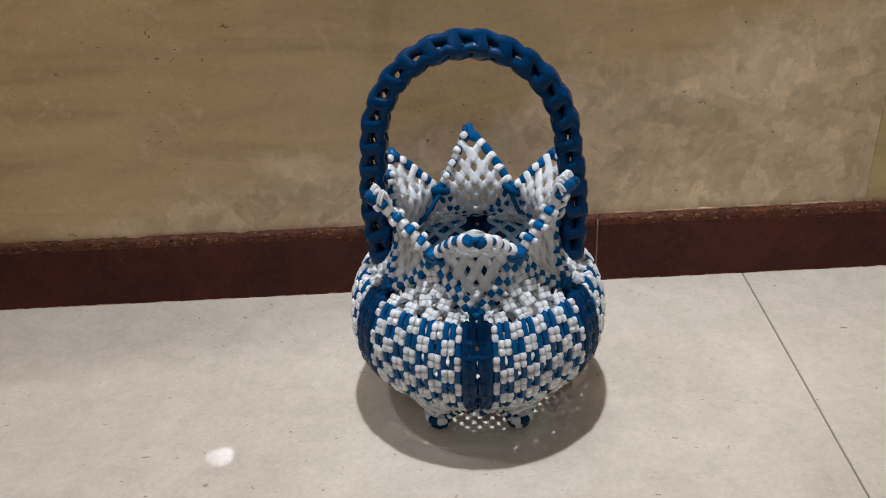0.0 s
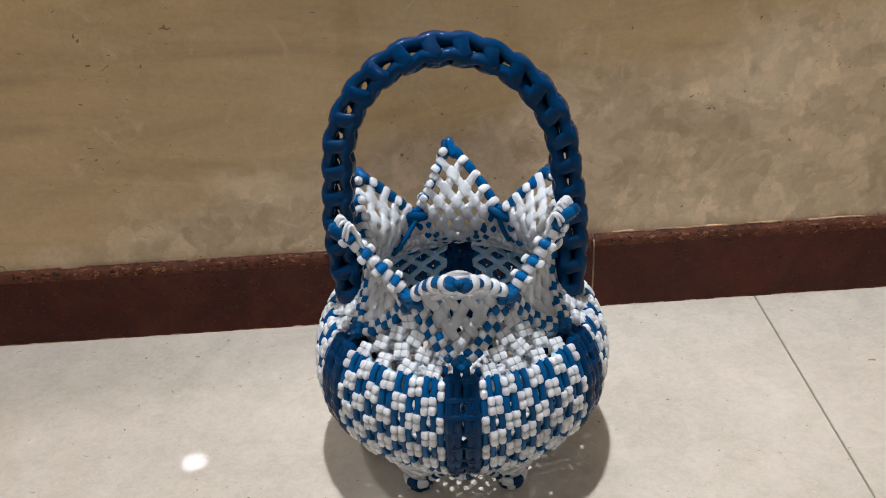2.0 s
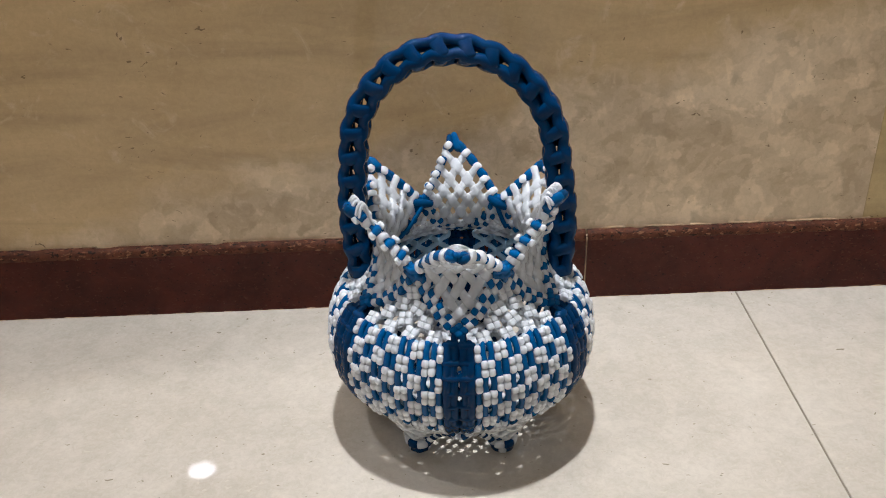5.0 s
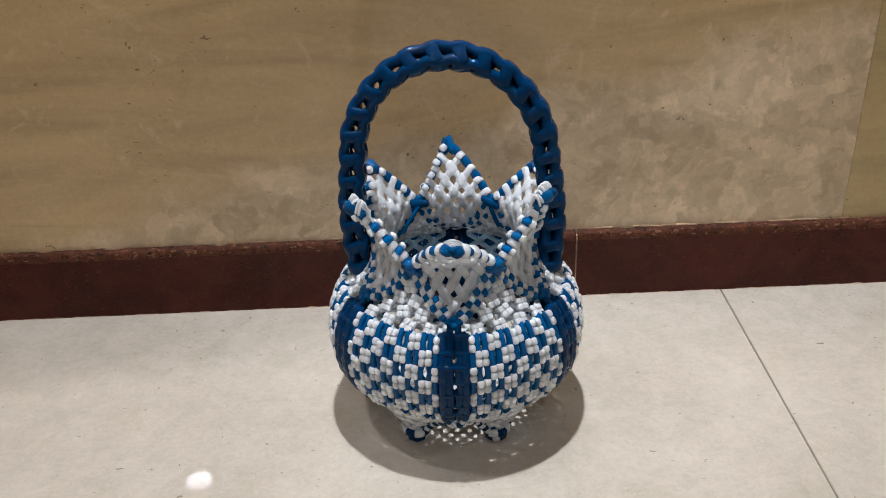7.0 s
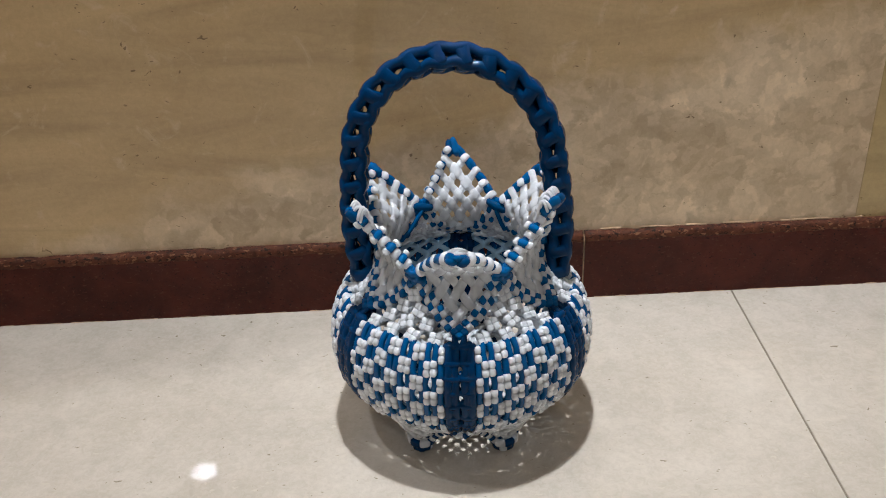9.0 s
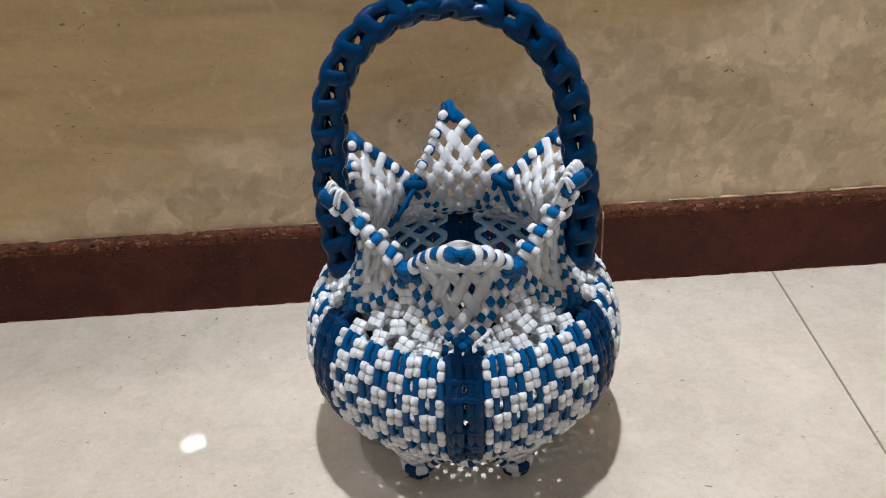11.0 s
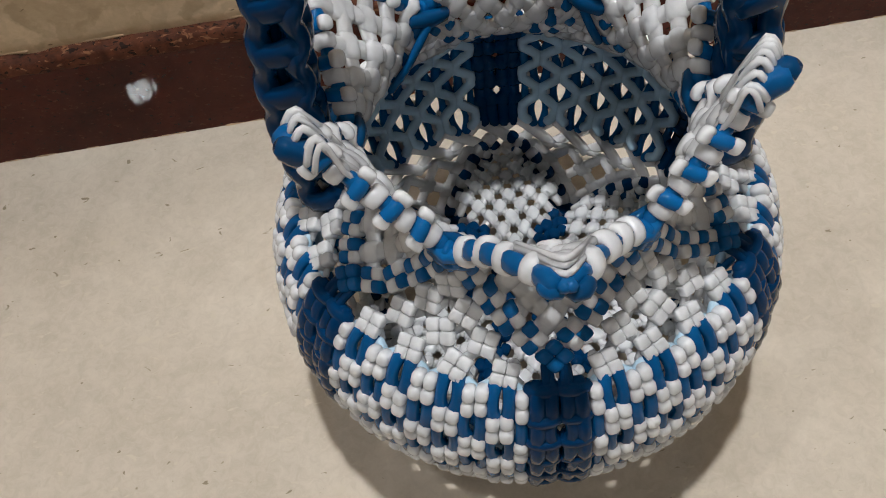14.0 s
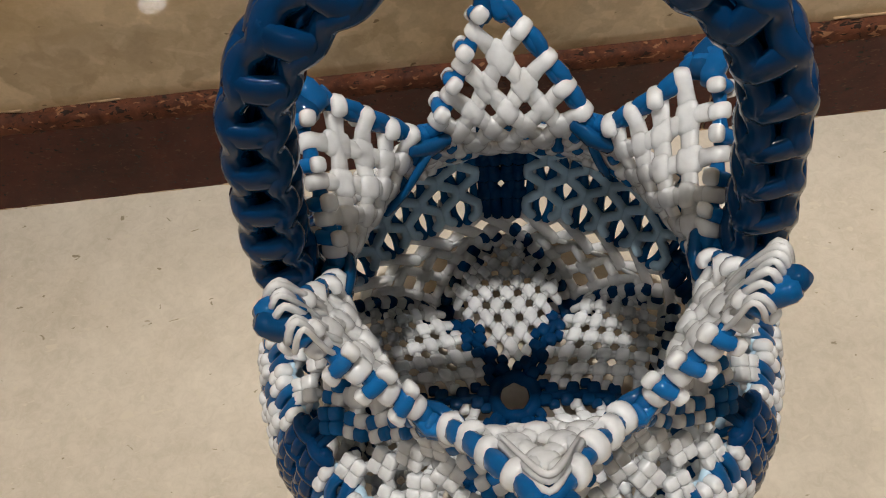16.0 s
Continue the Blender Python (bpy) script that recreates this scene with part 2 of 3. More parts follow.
def ribbon(heap, pts, normals, wide, thick, sides=10, e=0.75):
    """A flattened wire along pts that keeps its flat side to the normals. wide and thick are half sizes, one a point."""
    pts, normals = np.asarray(pts, float), np.asarray(normals, float)
    n = len(pts)
    wide = np.broadcast_to(wide, n)
    thick = np.broadcast_to(thick, n)
    t = np.gradient(pts, axis=0)
    t /= np.linalg.norm(t, axis=1)[:, None]
    side = np.cross(t, normals)
    side /= np.linalg.norm(side, axis=1)[:, None]
    up = np.cross(side, t)
    ang = 2 * np.pi * (np.arange(sides) + 0.5) / sides
    ca = np.sign(np.cos(ang)) * np.abs(np.cos(ang)) ** e
    sa = np.sign(np.sin(ang)) * np.abs(np.sin(ang)) ** e
    rings = []
    for i, (q, f) in [(0, (-0.6, 0.6))] + [(i, (0, 1.0)) for i in range(n)] + [(n - 1, (0.6, 0.6))]:
        c = pts[i] + t[i] * q * thick[i]
        rings.append(c + f * (wide[i] * ca[:, None] * side[i] + thick[i] * sa[:, None] * up[i]))
    m = len(rings)
    faces = [(i * sides + k, i * sides + (k + 1) % sides, (i + 1) * sides + (k + 1) % sides, (i + 1) * sides + k) for i in range(m - 1) for k in range(sides)]
    faces += [tuple(range(sides))[::-1], tuple((m - 1) * sides + k for k in range(sides))]
    heap.add(np.concatenate(rings), faces)


def smooth(pts, n):
    """n places along a soft curve through pts."""
    p = [np.asarray(q, float) for q in pts]
    p = [2 * p[0] - p[1]] + p + [2 * p[-1] - p[-2]]
    out = []
    for v in np.linspace(0, len(p) - 3 - 1e-6, n):
        k, u = int(v), v - int(v)
        a, b, c, d = p[k:k + 4]
        out.append(0.5 * (2 * b + (c - a) * u + (2 * a - 5 * b + 4 * c - d) * u * u + (3 * b - a - 3 * c + d) * u**3))
    return out


def mesh_of(name, heaps, smooth=True):
    """One mesh from (heap, material) pairs."""
    me = bpy.data.meshes.new(name)
    vs, fs, mats, base = [], [], [], 0
    for i, (h, mat) in enumerate(heaps):
        me.materials.append(mat)
        if not h.v:
            continue
        vs.append(np.concatenate(h.v))
        fs += [tuple(k + base for k in q) for q in h.f]
        mats += [i] * len(h.f)
        base += h.n
    me.from_pydata(np.concatenate(vs).tolist(), [], fs)
    me.polygons.foreach_set("material_index", mats)
    if smooth:
        me.polygons.foreach_set("use_smooth", [True] * len(fs))
    me.update()
    return me


def part(name, data, parent, label=""):
    ob = new(name, data)
    ob.parent = parent
    if label:
        ob["label"] = label
    return ob


def bm_mesh(name, bm, mat, smooth=False):
    me = bpy.data.meshes.new(name)
    bm.to_mesh(me)
    bm.free()
    for x in (mat if isinstance(mat, (list, tuple)) else [mat]):
        me.materials.append(x)
    if smooth:
        me.polygons.foreach_set("use_smooth", [True] * len(me.polygons))
    return me


def box(x0, x1, y0, y1, z0, z1, bevel=0.0, seg=2):
    bm = bmesh.new()
    bmesh.ops.create_cube(bm, size=1)
    bmesh.ops.scale(bm, vec=(x1 - x0, y1 - y0, z1 - z0), verts=bm.verts)
    bmesh.ops.translate(bm, vec=((x0 + x1) / 2, (y0 + y1) / 2, (z0 + z1) / 2), verts=bm.verts)
    if bevel:
        bmesh.ops.bevel(bm, geom=bm.edges[:], offset=bevel, segments=seg, affect="EDGES")
    return bm


# ---- the room ----
X0, X1, Y0 = -3.6, 2.8, -3.6
TILE, JOINT, JX = 0.90, 0.0015, 0.297


def structure(name, data, label, category):
    return tagged(new(name, data), label, category, kind="structure")


floor = structure("floor", bm_mesh("floor", box(X0, X1, Y0, WALL_Y + 0.1, -0.06, -0.0016), GROUT), "polished beige stone tile floor with thin dark joints", "floor")
wall_back = structure("wall_back", bm_mesh("wall_back", box(X0, X1, WALL_Y + 0.012, WALL_Y + 0.15, -0.05, CEIL), GROUT), "polished brown-beige marble clad wall above a dark skirting", "wall")
structure("wall_left", bm_mesh("wall_left", box(X0 - 0.12, X0, Y0, WALL_Y, -0.05, CEIL), PAINT), "plain cream painted wall of the room", "wall")
structure("wall_right", bm_mesh("wall_right", box(X1, X1 + 0.12, Y0, WALL_Y, -0.05, CEIL), PAINT), "plain cream painted wall of the room", "wall")
structure("wall_front", bm_mesh("wall_front", box(X0, X1, Y0 - 0.12, Y0, -0.05, CEIL), PAINT), "plain cream painted wall of the room", "wall")
# Added block outside the view; keeps a downlight off the left of the wall.
structure("wall_nib", bm_mesh("wall_nib", box(-1.5, -0.53, 0.70, WALL_Y - 0.001, 0.0, CEIL - 0.002, 0.004), PAINT), "unseen cream block added to shade the left of the wall", "wall")
structure("ceiling", bm_mesh("ceiling", box(X0, X1, Y0, WALL_Y + 0.15, CEIL, CEIL + 0.1), CEILING), "plain white ceiling with round downlights", "ceiling")

# skirting boards of dark granite, with a rough sawn top edge
SKIRT_H = 0.075


def skirting_board(x0, x1, seed):
    bm = bmesh.new()
    n = int((x1 - x0) / 0.004)
    rows = []
    for i in range(n + 1):
        x = x0 + (x1 - x0) * i / n
        k = noise.noise((x * 55, seed, 0)) * 0.5 + noise.noise((x * 160, seed, 3)) * 0.5
        dip = 0.0018 * k
        nick = 0.005 * max(0.0, noise.noise((x * 28, seed, 9)) - 0.25)
        prof = [(SKIRT_Y, 0.0), (SKIRT_Y + 0.0012, SKIRT_H - 0.009 + dip * 1.6), (SKIRT_Y + 0.0024, SKIRT_H - 0.003 + dip),
                (SKIRT_Y + 0.004, SKIRT_H - 0.0008 + dip * 0.6 - nick), (WALL_Y + 0.002, SKIRT_H + 0.0006 * k - nick)]
        rows.append([bm.verts.new((x, y, z)) for y, z in prof])
    for a, b in zip(rows, rows[1:]):
        for k in range(4):
            f = bm.faces.new((a[k], b[k], b[k + 1], a[k + 1]))
            f.material_index = 1 if k >= 1 else 0
            f.smooth = k >= 1
    for r in (rows[0], rows[-1]):
        back = bm.verts.new((r[0].co.x, WALL_Y + 0.002, 0.0))
        bm.faces.new(r + [back])
    return bm_mesh("skirting_board", bm, [SKIRT_STONE, SKIRT_EDGE])


skirting = structure("baseboard", bm_mesh("baseboard", box(X0, X1, SKIRT_Y + 0.005, WALL_Y + 0.012, 0.0, SKIRT_H - 0.006), PALE_FILLER), "dark maroon granite skirting with a rough worn top edge", "skirting")
cuts = [X0, -2.66, -1.46, -1.06, 0.1392, 1.34, 2.54, X1]
for i, (a, b) in enumerate(zip(cuts, cuts[1:])):
    part("skirting_board", skirting_board(a + 0.0009, b - 0.0009, i * 3.7 + 1), skirting)



def filler_line(points, rad, seed, up=(0.0, 0.0, 1.0), gaps=0.0):
    """A thin uneven bead of old joint filler, crumbled away in places."""
    h, run = Heap(), []
    for i, p in enumerate(points + [None]):
        full = p is not None and noise.noise((i * 0.13, seed, 11)) + 0.5 * noise.noise((i * 0.6, seed, 4)) > gaps
        if full:
            run.append((p, rad * (0.85 + 0.9 * noise.noise((i * 0.37, seed, 5)))))
        elif run:
            if len(run) > 2:
                tube(h, [(q[0], q[1], q[2] + rad * 0.7 * noise.noise((q[0] * 90, q[2] * 90, seed))) for q, r in run], [r for q, r in run], 6, 1.0, up)
            run = []
    return mesh_of("filler_line", [(h, PALE_FILLER)])


def run_of(x0, x1, y, z):
    return [(x, y, z) for x in np.arange(x0, x1, 0.0035)]


part("filler_line", filler_line(run_of(-2.0, 2.0, SKIRT_Y + 0.0004, 0.0001), 0.0008, 2.0, gaps=-0.15), skirting, "pale filler along the floor")
part("filler_line", filler_line(run_of(0.15, 0.43, WALL_Y - 0.0002, SKIRT_H + 0.0004), 0.0013, 7.0, gaps=-0.25), skirting, "pale filler along the top edge")
part("filler_line", filler_line(run_of(-0.42, -0.10, WALL_Y + 0.0002, SKIRT_H + 0.0001), 0.0009, 4.0, gaps=0.0), skirting, "pale filler along the top edge")
part("filler_line", filler_line([(0.1392 + 0.0005 * noise.noise((z * 130, 2, 2)), SKIRT_Y + 0.0007 + 0.018 * z, z) for z in np.linspace(0.001, SKIRT_H - 0.006, 22)], 0.0008, 9.0, (1.0, 0.0, 0.0), -0.4), skirting, "pale filler in the upright joint")

# wall slabs
slab_x = [X0, -2.0, -0.80, 0.420, 1.64, X1]
slab_z = [0.0, 0.66, 1.30, 1.95, CEIL]
for i, (a, b) in enumerate(zip(slab_x, slab_x[1:])):
    for c, d in zip(slab_z, slab_z[1:]):
        part("wall_slab", bm_mesh("wall_slab", box(a + 0.00015, b - 0.00015, WALL_Y, WALL_Y + 0.012, c + 0.00015, d - 0.00015, 0.0002, 1), WALL_STONE if a < 0.4 else WALL_STONE_OLIVE), wall_back)

# floor tiles
ix = [JX + TILE * k for k in range(-5, 4)]
iy = [SKIRT_Y + 0.006 - TILE * k for k in range(0, 6)]
for a in ix[:-1]:
    x0, x1 = max(a, X0), min(a + TILE, X1)
    for b in iy[:-1]:
        y0, y1 = max(b - TILE, Y0), b
        if x1 - x0 > 0.02 and y1 - y0 > 0.02:
            bm = box(x0 + JOINT / 2, x1 - JOINT / 2, y0 + JOINT / 2, y1 - JOINT / 2, -0.010, 0.0, 0.0005, 1)
            for v in bm.verts:
                v.co.x -= (SKIRT_Y - v.co.y) * 0.006
            part("floor_tile", bm_mesh("floor_tile", bm, FLOOR_TILE), floor)


# ceiling downlights
def downlight(x, y, watts, width, spread, lean):
    rig = tagged(new("ceiling_downlight"), "round white recessed ceiling downlight, switched on, two of the six added as fill", "downlight", "ceiling downlights")
    rig.location = (x, y, CEIL)
    bm = bmesh.new()
    bmesh.ops.create_cone(bm, cap_ends=True, segments=40, radius1=width / 2, radius2=width / 2, depth=0.004)
    bmesh.ops.translate(bm, vec=(0, 0, -0.004), verts=bm.verts)
    part("diffuser", bm_mesh("diffuser", bm, LAMP_GLOW), rig, "glowing warm white diffuser")
    ring = Heap()
    tube(ring, [((width / 2 + 0.006) * math.cos(a), (width / 2 + 0.006) * math.sin(a), -0.004) for a in np.linspace(0, 2 * math.pi, 49)], 0.006)
    part("rim", mesh_of("rim", [(ring, TRIM)]), rig)
    data = bpy.data.lights.new("downlight_beam", "AREA")
    data.shape, data.size, data.energy, data.color = "DISK", width, watts, LIGHT
    data.spread = radians(spread)
    beam = new("downlight_beam", data)
    beam.rotation_euler = (0, -radians(lean), 0)
    beam.location = (x, y, CEIL - 0.012)
    return rig


for row in DOWNLIGHTS:
    downlight(*row)


# ---- the knotted wire basket ----
BASKET_AT, BASKET_TURN, BASKET_SIZE = (0.0033, 0.684, 0.0), -4.0, 0.96
basket = tagged(new("knotted_basket"), "blue and white knotted plastic basket with crown rim on tile floor", "basket")
basket.location = BASKET_AT
basket.rotation_euler = (0, 0, radians(BASKET_TURN))
basket.scale = (BASKET_SIZE,) * 3


def spline(knots, t):
    """Catmull-Rom through (t, a, b) rows."""
    k = 0
    while k < len(knots) - 2 and t > knots[k + 1][0]:
        k += 1
    p = [np.array(knots[max(0, min(len(knots) - 1, k + j))], float) for j in (-1, 0, 1, 2)]
    d1 = (p[2] - p[0]) / max(1e-9, p[2][0] - p[0][0])
    d2 = (p[3] - p[1]) / max(1e-9, p[3][0] - p[1][0])
    h = p[2][0] - p[1][0]
    u = (t - p[1][0]) / h
    out = (2 * u**3 - 3 * u**2 + 1) * p[1] + (u**3 - 2 * u**2 + u) * h * d1 + (-2 * u**3 + 3 * u**2) * p[2] + (u**3 - u**2) * h * d2
    return out[1], out[2]


# radius and height of the belly from its top row to its bottom row
ROWS_N = 7
BELLY = [(-1, 0.0860, 0.1415), (0, 0.0975, 0.1355), (2, 0.1087, 0.1135), (4, 0.1112, 0.0895), (5.5, 0.1082, 0.0715), (7, 0.1000, 0.0560)]
# radius and height of shoulder, neck and crown, by lattice row
CROWN = [(-0.6, 0.0970, 0.1350), (0, 0.0880, 0.1405), (0.9, 0.0785, 0.1490), (1.7, 0.0715, 0.1610), (2.5, 0.0690, 0.1790), (3.4, 0.0735, 0.1930), (4.2, 0.0790, 0.2065), (5, 0.0855, 0.2195), (6, 0.093, 0.236)]
BAND = 13.0
SIDE = (60.0 - BAND) / 16


def around(r, deg, z):
    """Round the axis; 0 degrees is the front."""
    a = radians(deg)
    return np.array((r * math.sin(a), -r * math.cos(a), z))


def belly(deg, row):
    r, z = spline(BELLY, row)
    return around(r, deg, z)


# how far each petal's tip leans out and up, and the degrees it swings aside
FLARE = {0: (0.014, -0.004, 0.0), 1: (-0.001, 0.012, 2.4), 5: (0.005, 0.003, -6.0), 2: (0.0155, -0.005, 11.0), 3: (0.010, 0.004, 4.0), 4: (0.011, 0.0005, -5.0)}


def crown(x, y):
    """Lattice place x (5 to a sixth of the round), y rows up from the belly."""
    r, z = spline(CROWN, y)
    k, swing = round(x / 5), 0.0
    if y > 2.2:
        dr, dz, aside = FLARE[k % 6]
        w = max(0.0, 1 - abs(x / 5 - k) * 1.9) * ((y - 2.2) / 2.8) ** 1.4
        r, z, swing = r + dr * w, z + dz * w, aside * w
    # petals are flatter than the round
    off = abs(x / 5 - k)
    r -= 0.0075 * max(0.0, 1 - 2 * off) * max(0.0, 1 - abs(y - 3.0) / 2.6)
    return around(r, x * 12.0 + swing, z)


FOOT_R, FOOT_Z = 0.070, 0.007
RING_R, RING_Z = 0.0915, 0.0460


def under(x, y):
    """Between the bands of a sixth: from the belly's last row (y 0) to the foot (y -2.5)."""
    s = math.floor(x / 5)
    x -= 5 * s
    t = min(0.985, -y / 2.5)
    mid = s * 60 + 30
    q = max(-1.1, min(1.1, (x - 2.5) / (2.5 * (1 - t))))
    p = (1 - t) * around(RING_R, mid + 30 * q, 0.0) + t * around(FOOT_R, mid, 0.0)
    sign = 1 if t >= 0 else -1
    p[2] = RING_Z - (RING_Z - FOOT_Z) * sign * abs(t) ** (1 + 1.2 * min(1, q * q))
    return p


def kite_of(s):
    """The kite of the base on the axis of band s: u and v run from 0 in the middle to 1 at its two feet."""
    c, f1, f2, far = around(0.0, 0, 0), around(FOOT_R, s * 60 - 30, 0), around(FOOT_R, s * 60 + 30, 0), around(0.086, s * 60, 0)

    def place(u, v):
        p = (1 - u) * (1 - v) * c + u * (1 - v) * f1 + (1 - u) * v * f2 + u * v * far
        p[2] = 0.043 + 0.002 * u * v - (0.043 - FOOT_Z) * min(1.0, abs(u - v)) ** 5.0
        return p

    return place


def axes(fn, u, v, du, dv):
    """Place, the two half-step vectors and the outward normal on a surface fn(u, v)."""
    p = fn(u, v)
    a = fn(u + du, v) - fn(u - du, v)
    b = fn(u, v + dv) - fn(u, v - dv)
    n = np.cross(a, b)
    n = n / np.linalg.norm(n)
    if fn is belly:
        n = -n
    return p, a / 2, b / 2, n


def diag_axes(fn, x, y):
    """Place, the vectors to the next knots up-right and up-left, and the outward normal."""
    p = fn(x, y)
    a = (fn(x + 0.5, y + 0.5) - fn(x - 0.5, y - 0.5)) / 2
    b = (fn(x - 0.5, y + 0.5) - fn(x + 0.5, y - 0.5)) / 2
    n = np.cross(a, b)
    return p, a, b, n / np.linalg.norm(n)


def jitter(k):
    return 1 + random.uniform(-k, k)


# belly panels: a net of wire inside, blue loops, and white square knots on it
COLS = [(BAND / 2, BAND / 2 + SIDE)] + [(BAND / 2 + SIDE * (1 + 2 * i), BAND / 2 + SIDE * (3 + 2 * i)) for i in range(7)] + [(60 - BAND / 2 - SIDE, 60 - BAND / 2)]


def white_knot(d0, d1, row):
    h = Heap()
    n_u = 1 if d1 - d0 < SIDE * 1.5 else 2
    step = (d1 - d0) / n_u
    slip, sag, tilt = random.uniform(-0.25, 0.25), random.uniform(-0.05, 0.05), random.uniform(-0.05, 0.05)
    for i in range(n_u):
        for j in range(2):
            p, a, b, n = axes(belly, d0 + step * (i + 0.5) + slip, row + 0.235 + 0.53 * j + sag + tilt * (2 * i - 1), step / 2, 0.25)
            blob(h, SOFT, p + n * 0.0007 * jitter(0.4), a * 1.08 * jitter(0.04), b * 1.16 * jitter(0.05), n * 0.0037 * jitter(0.08))
    return h


def blue_loop(h, d0, d1, row, slit=0.20):
    n_u = 1 if d1 - d0 < SIDE * 1.5 else 2
    step = (d1 - d0) / n_u
    slip = random.uniform(-0.25, 0.25)
    for i in range(n_u):
        side = 0 if n_u == 1 else (-1 if i == 0 else 1)
        path, rads = [], []
        for k in range(9):
            v = k / 8
            bow = math.sin(math.pi * v)
            p, a, b, n = axes(belly, d0 + slip * bow + step * (i + 0.5 + side * slit * 0.26 * bow), row - 0.22 + 1.44 * v, step / 2, 0.25)
            path.append(p + n * (-0.0014 + 0.0020 * bow**0.7))
            rads.append(np.linalg.norm(a) * (1.20 - 0.03 * max(0, row - 2) + 0.06 * abs(2 * v - 1) ** 2 - 0.42 * slit * bow))
        tube(h, path, rads, 8, 1.0, path[0] * np.array((1, 1, 0)) / np.linalg.norm(path[0][:2]))


for s in range(6):
    base = s * 60.0
    panel = None
    for c in range(len(COLS) - 1):
        net = Heap()
        edge = base + COLS[c][1]
        path = []
        for k in range(ROWS_N * 4 + 1):
            row = k / 4
            zig = math.cos(math.pi * (row - 0.5)) * (1 if c % 2 == 0 else -1)
            q = max(-1.0, min(1.0, zig * 1.5))
            p, a, b, n = axes(belly, edge - q * SIDE * 0.70, row, SIDE / 2, 0.25)
            path.append(p - n * 0.0032)
        tube(net, path, 0.0025, 8, 1.1, around(1, edge, 0))
        if panel is None:
            panel = part("belly_panel", mesh_of("belly_panel", [(net, PALE)]), basket, "blue and white checked panel of knotted wire")
        else:
            part("inner_wire", mesh_of("inner_wire", [(net, PALE)]), panel)
    for c, (d0, d1) in enumerate(COLS):
        for row in range(ROWS_N):
            if (c + row) % 2 == 0:
                part("knot", mesh_of("knot", [(white_knot(base + d0, base + d1, row), WHITE)]), panel)
            else:
                h = Heap()
                blue_loop(h, base + d0, base + d1, row, random.uniform(*((0.30, 0.60) if row < 2 else (0.50, 0.95) if row < 5 else (0.70, 1.05))))
                part("wire_loop", mesh_of("wire_loop", [(h, BLUE)]), panel)

# plain blue bands between the panels: four columns of loops, tied across row by row
for s in range(6):
    base = s * 60.0
    band = None
    for row in range(-1, ROWS_N):
        half_w = BAND / 4 * (0.55 if row < 0 else 1.0)
        for i in range(4):
            h = Heap()
            inner = 0 < i < 3
            side = -1 if i < 2 else 1
            open_ = (random.uniform(0.24, 0.40) if row % 2 else random.uniform(0.05, 0.2)) if inner else 0.0
            path, rads = [], []
            for k in range(9):
                v = k / 8
                bow = math.sin(math.pi * v)
                at = max(-0.85, row - 0.16 + 1.30 * v)
                p, a, b, n = axes(belly, base + half_w * ((i - 1.5) * 0.96 + side * open_ * bow), at, half_w / 2, 0.2)
                path.append(p + n * (-0.0004 + 0.0014 * bow + (0.0004 if not inner else 0.0)) + np.array((0, 0, 1e-5 * k)))
                rads.append(np.linalg.norm(a) * (1.26 - 0.34 * open_ * bow))
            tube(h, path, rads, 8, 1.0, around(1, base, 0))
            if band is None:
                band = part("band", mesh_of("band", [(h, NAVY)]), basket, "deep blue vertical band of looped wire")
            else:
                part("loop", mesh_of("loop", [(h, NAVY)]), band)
        if row < 0:
            continue
        for half in (-1, 1):
            h = Heap()
            path = []
            lift, tilt = random.uniform(0.0007, 0.0014), random.uniform(-0.06, 0.06)
            for k in range(9):
                deg = base + half * BAND / 2 * (0.06 + 0.92 * k / 8)
                p, a, b, n = axes(belly, deg, row + 0.02 + tilt * k / 8, BAND / 8, 0.2)
                path.append(p + n * (lift - 0.0016 + 0.0022 * math.sin(math.pi * k / 8) ** 0.6))
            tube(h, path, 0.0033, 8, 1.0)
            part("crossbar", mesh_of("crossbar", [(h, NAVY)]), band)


def square_knot(h, fn, x, y, size=0.73, lift=0.0, second=None):
    """Four beads; with a second heap the opposite two take its colour."""
    p, a, b, n = diag_axes(fn, x, y)
    twist = random.uniform(-0.2, 0.2)
    a, b = a * size + b * twist * size, b * size - a * twist * size
    p = p + n * (lift + random.uniform(0, 0.0008))
    for i in (-1, 1):
        for j in (-1, 1):
            dst = h if second is None or i == j else second
            blob(dst, BEAD, p + a * 0.235 * i + b * 0.235 * j, a * 0.275, b * 0.275, n * 0.0036 * jitter(0.1))


def upright_knot(h, fn, x, y, half=0.30):
    """Four round beads in a square that stands upright, a little askew."""
    p, a, b, n = axes(fn, x, y, half, half)
    a, b = a / np.linalg.norm(a) * 0.0052, b / np.linalg.norm(b) * 0.0050
    twist = random.uniform(0.10, 0.34) * (1 if (x % 5) < 2.6 else -1)
    a, b = a + b * twist, b - a * twist
    p = p + n * random.uniform(0.0, 0.0006)
    for i in (-1, 1):
        for j in (-1, 1):
            blob(h, PAD, p + a * 0.5 * i + b * 0.5 * j, a * 0.53 * jitter(0.03), b * 0.53 * jitter(0.03), n * 0.0029 * jitter(0.06))


def strand_lines(h, fn, x0, y0, step, count, rad, inset):
    pts = []
    for k in range(int(count * 3) + 1):
        x, y = x0 + step[0] * k / 3, y0 + step[1] * k / 3
        p, a, b, n = diag_axes(fn, x, y)
        pts.append(p - n * (inset + 0.0006 * math.cos(k * math.pi / 3)))
    tube(h, pts, rad, 6)


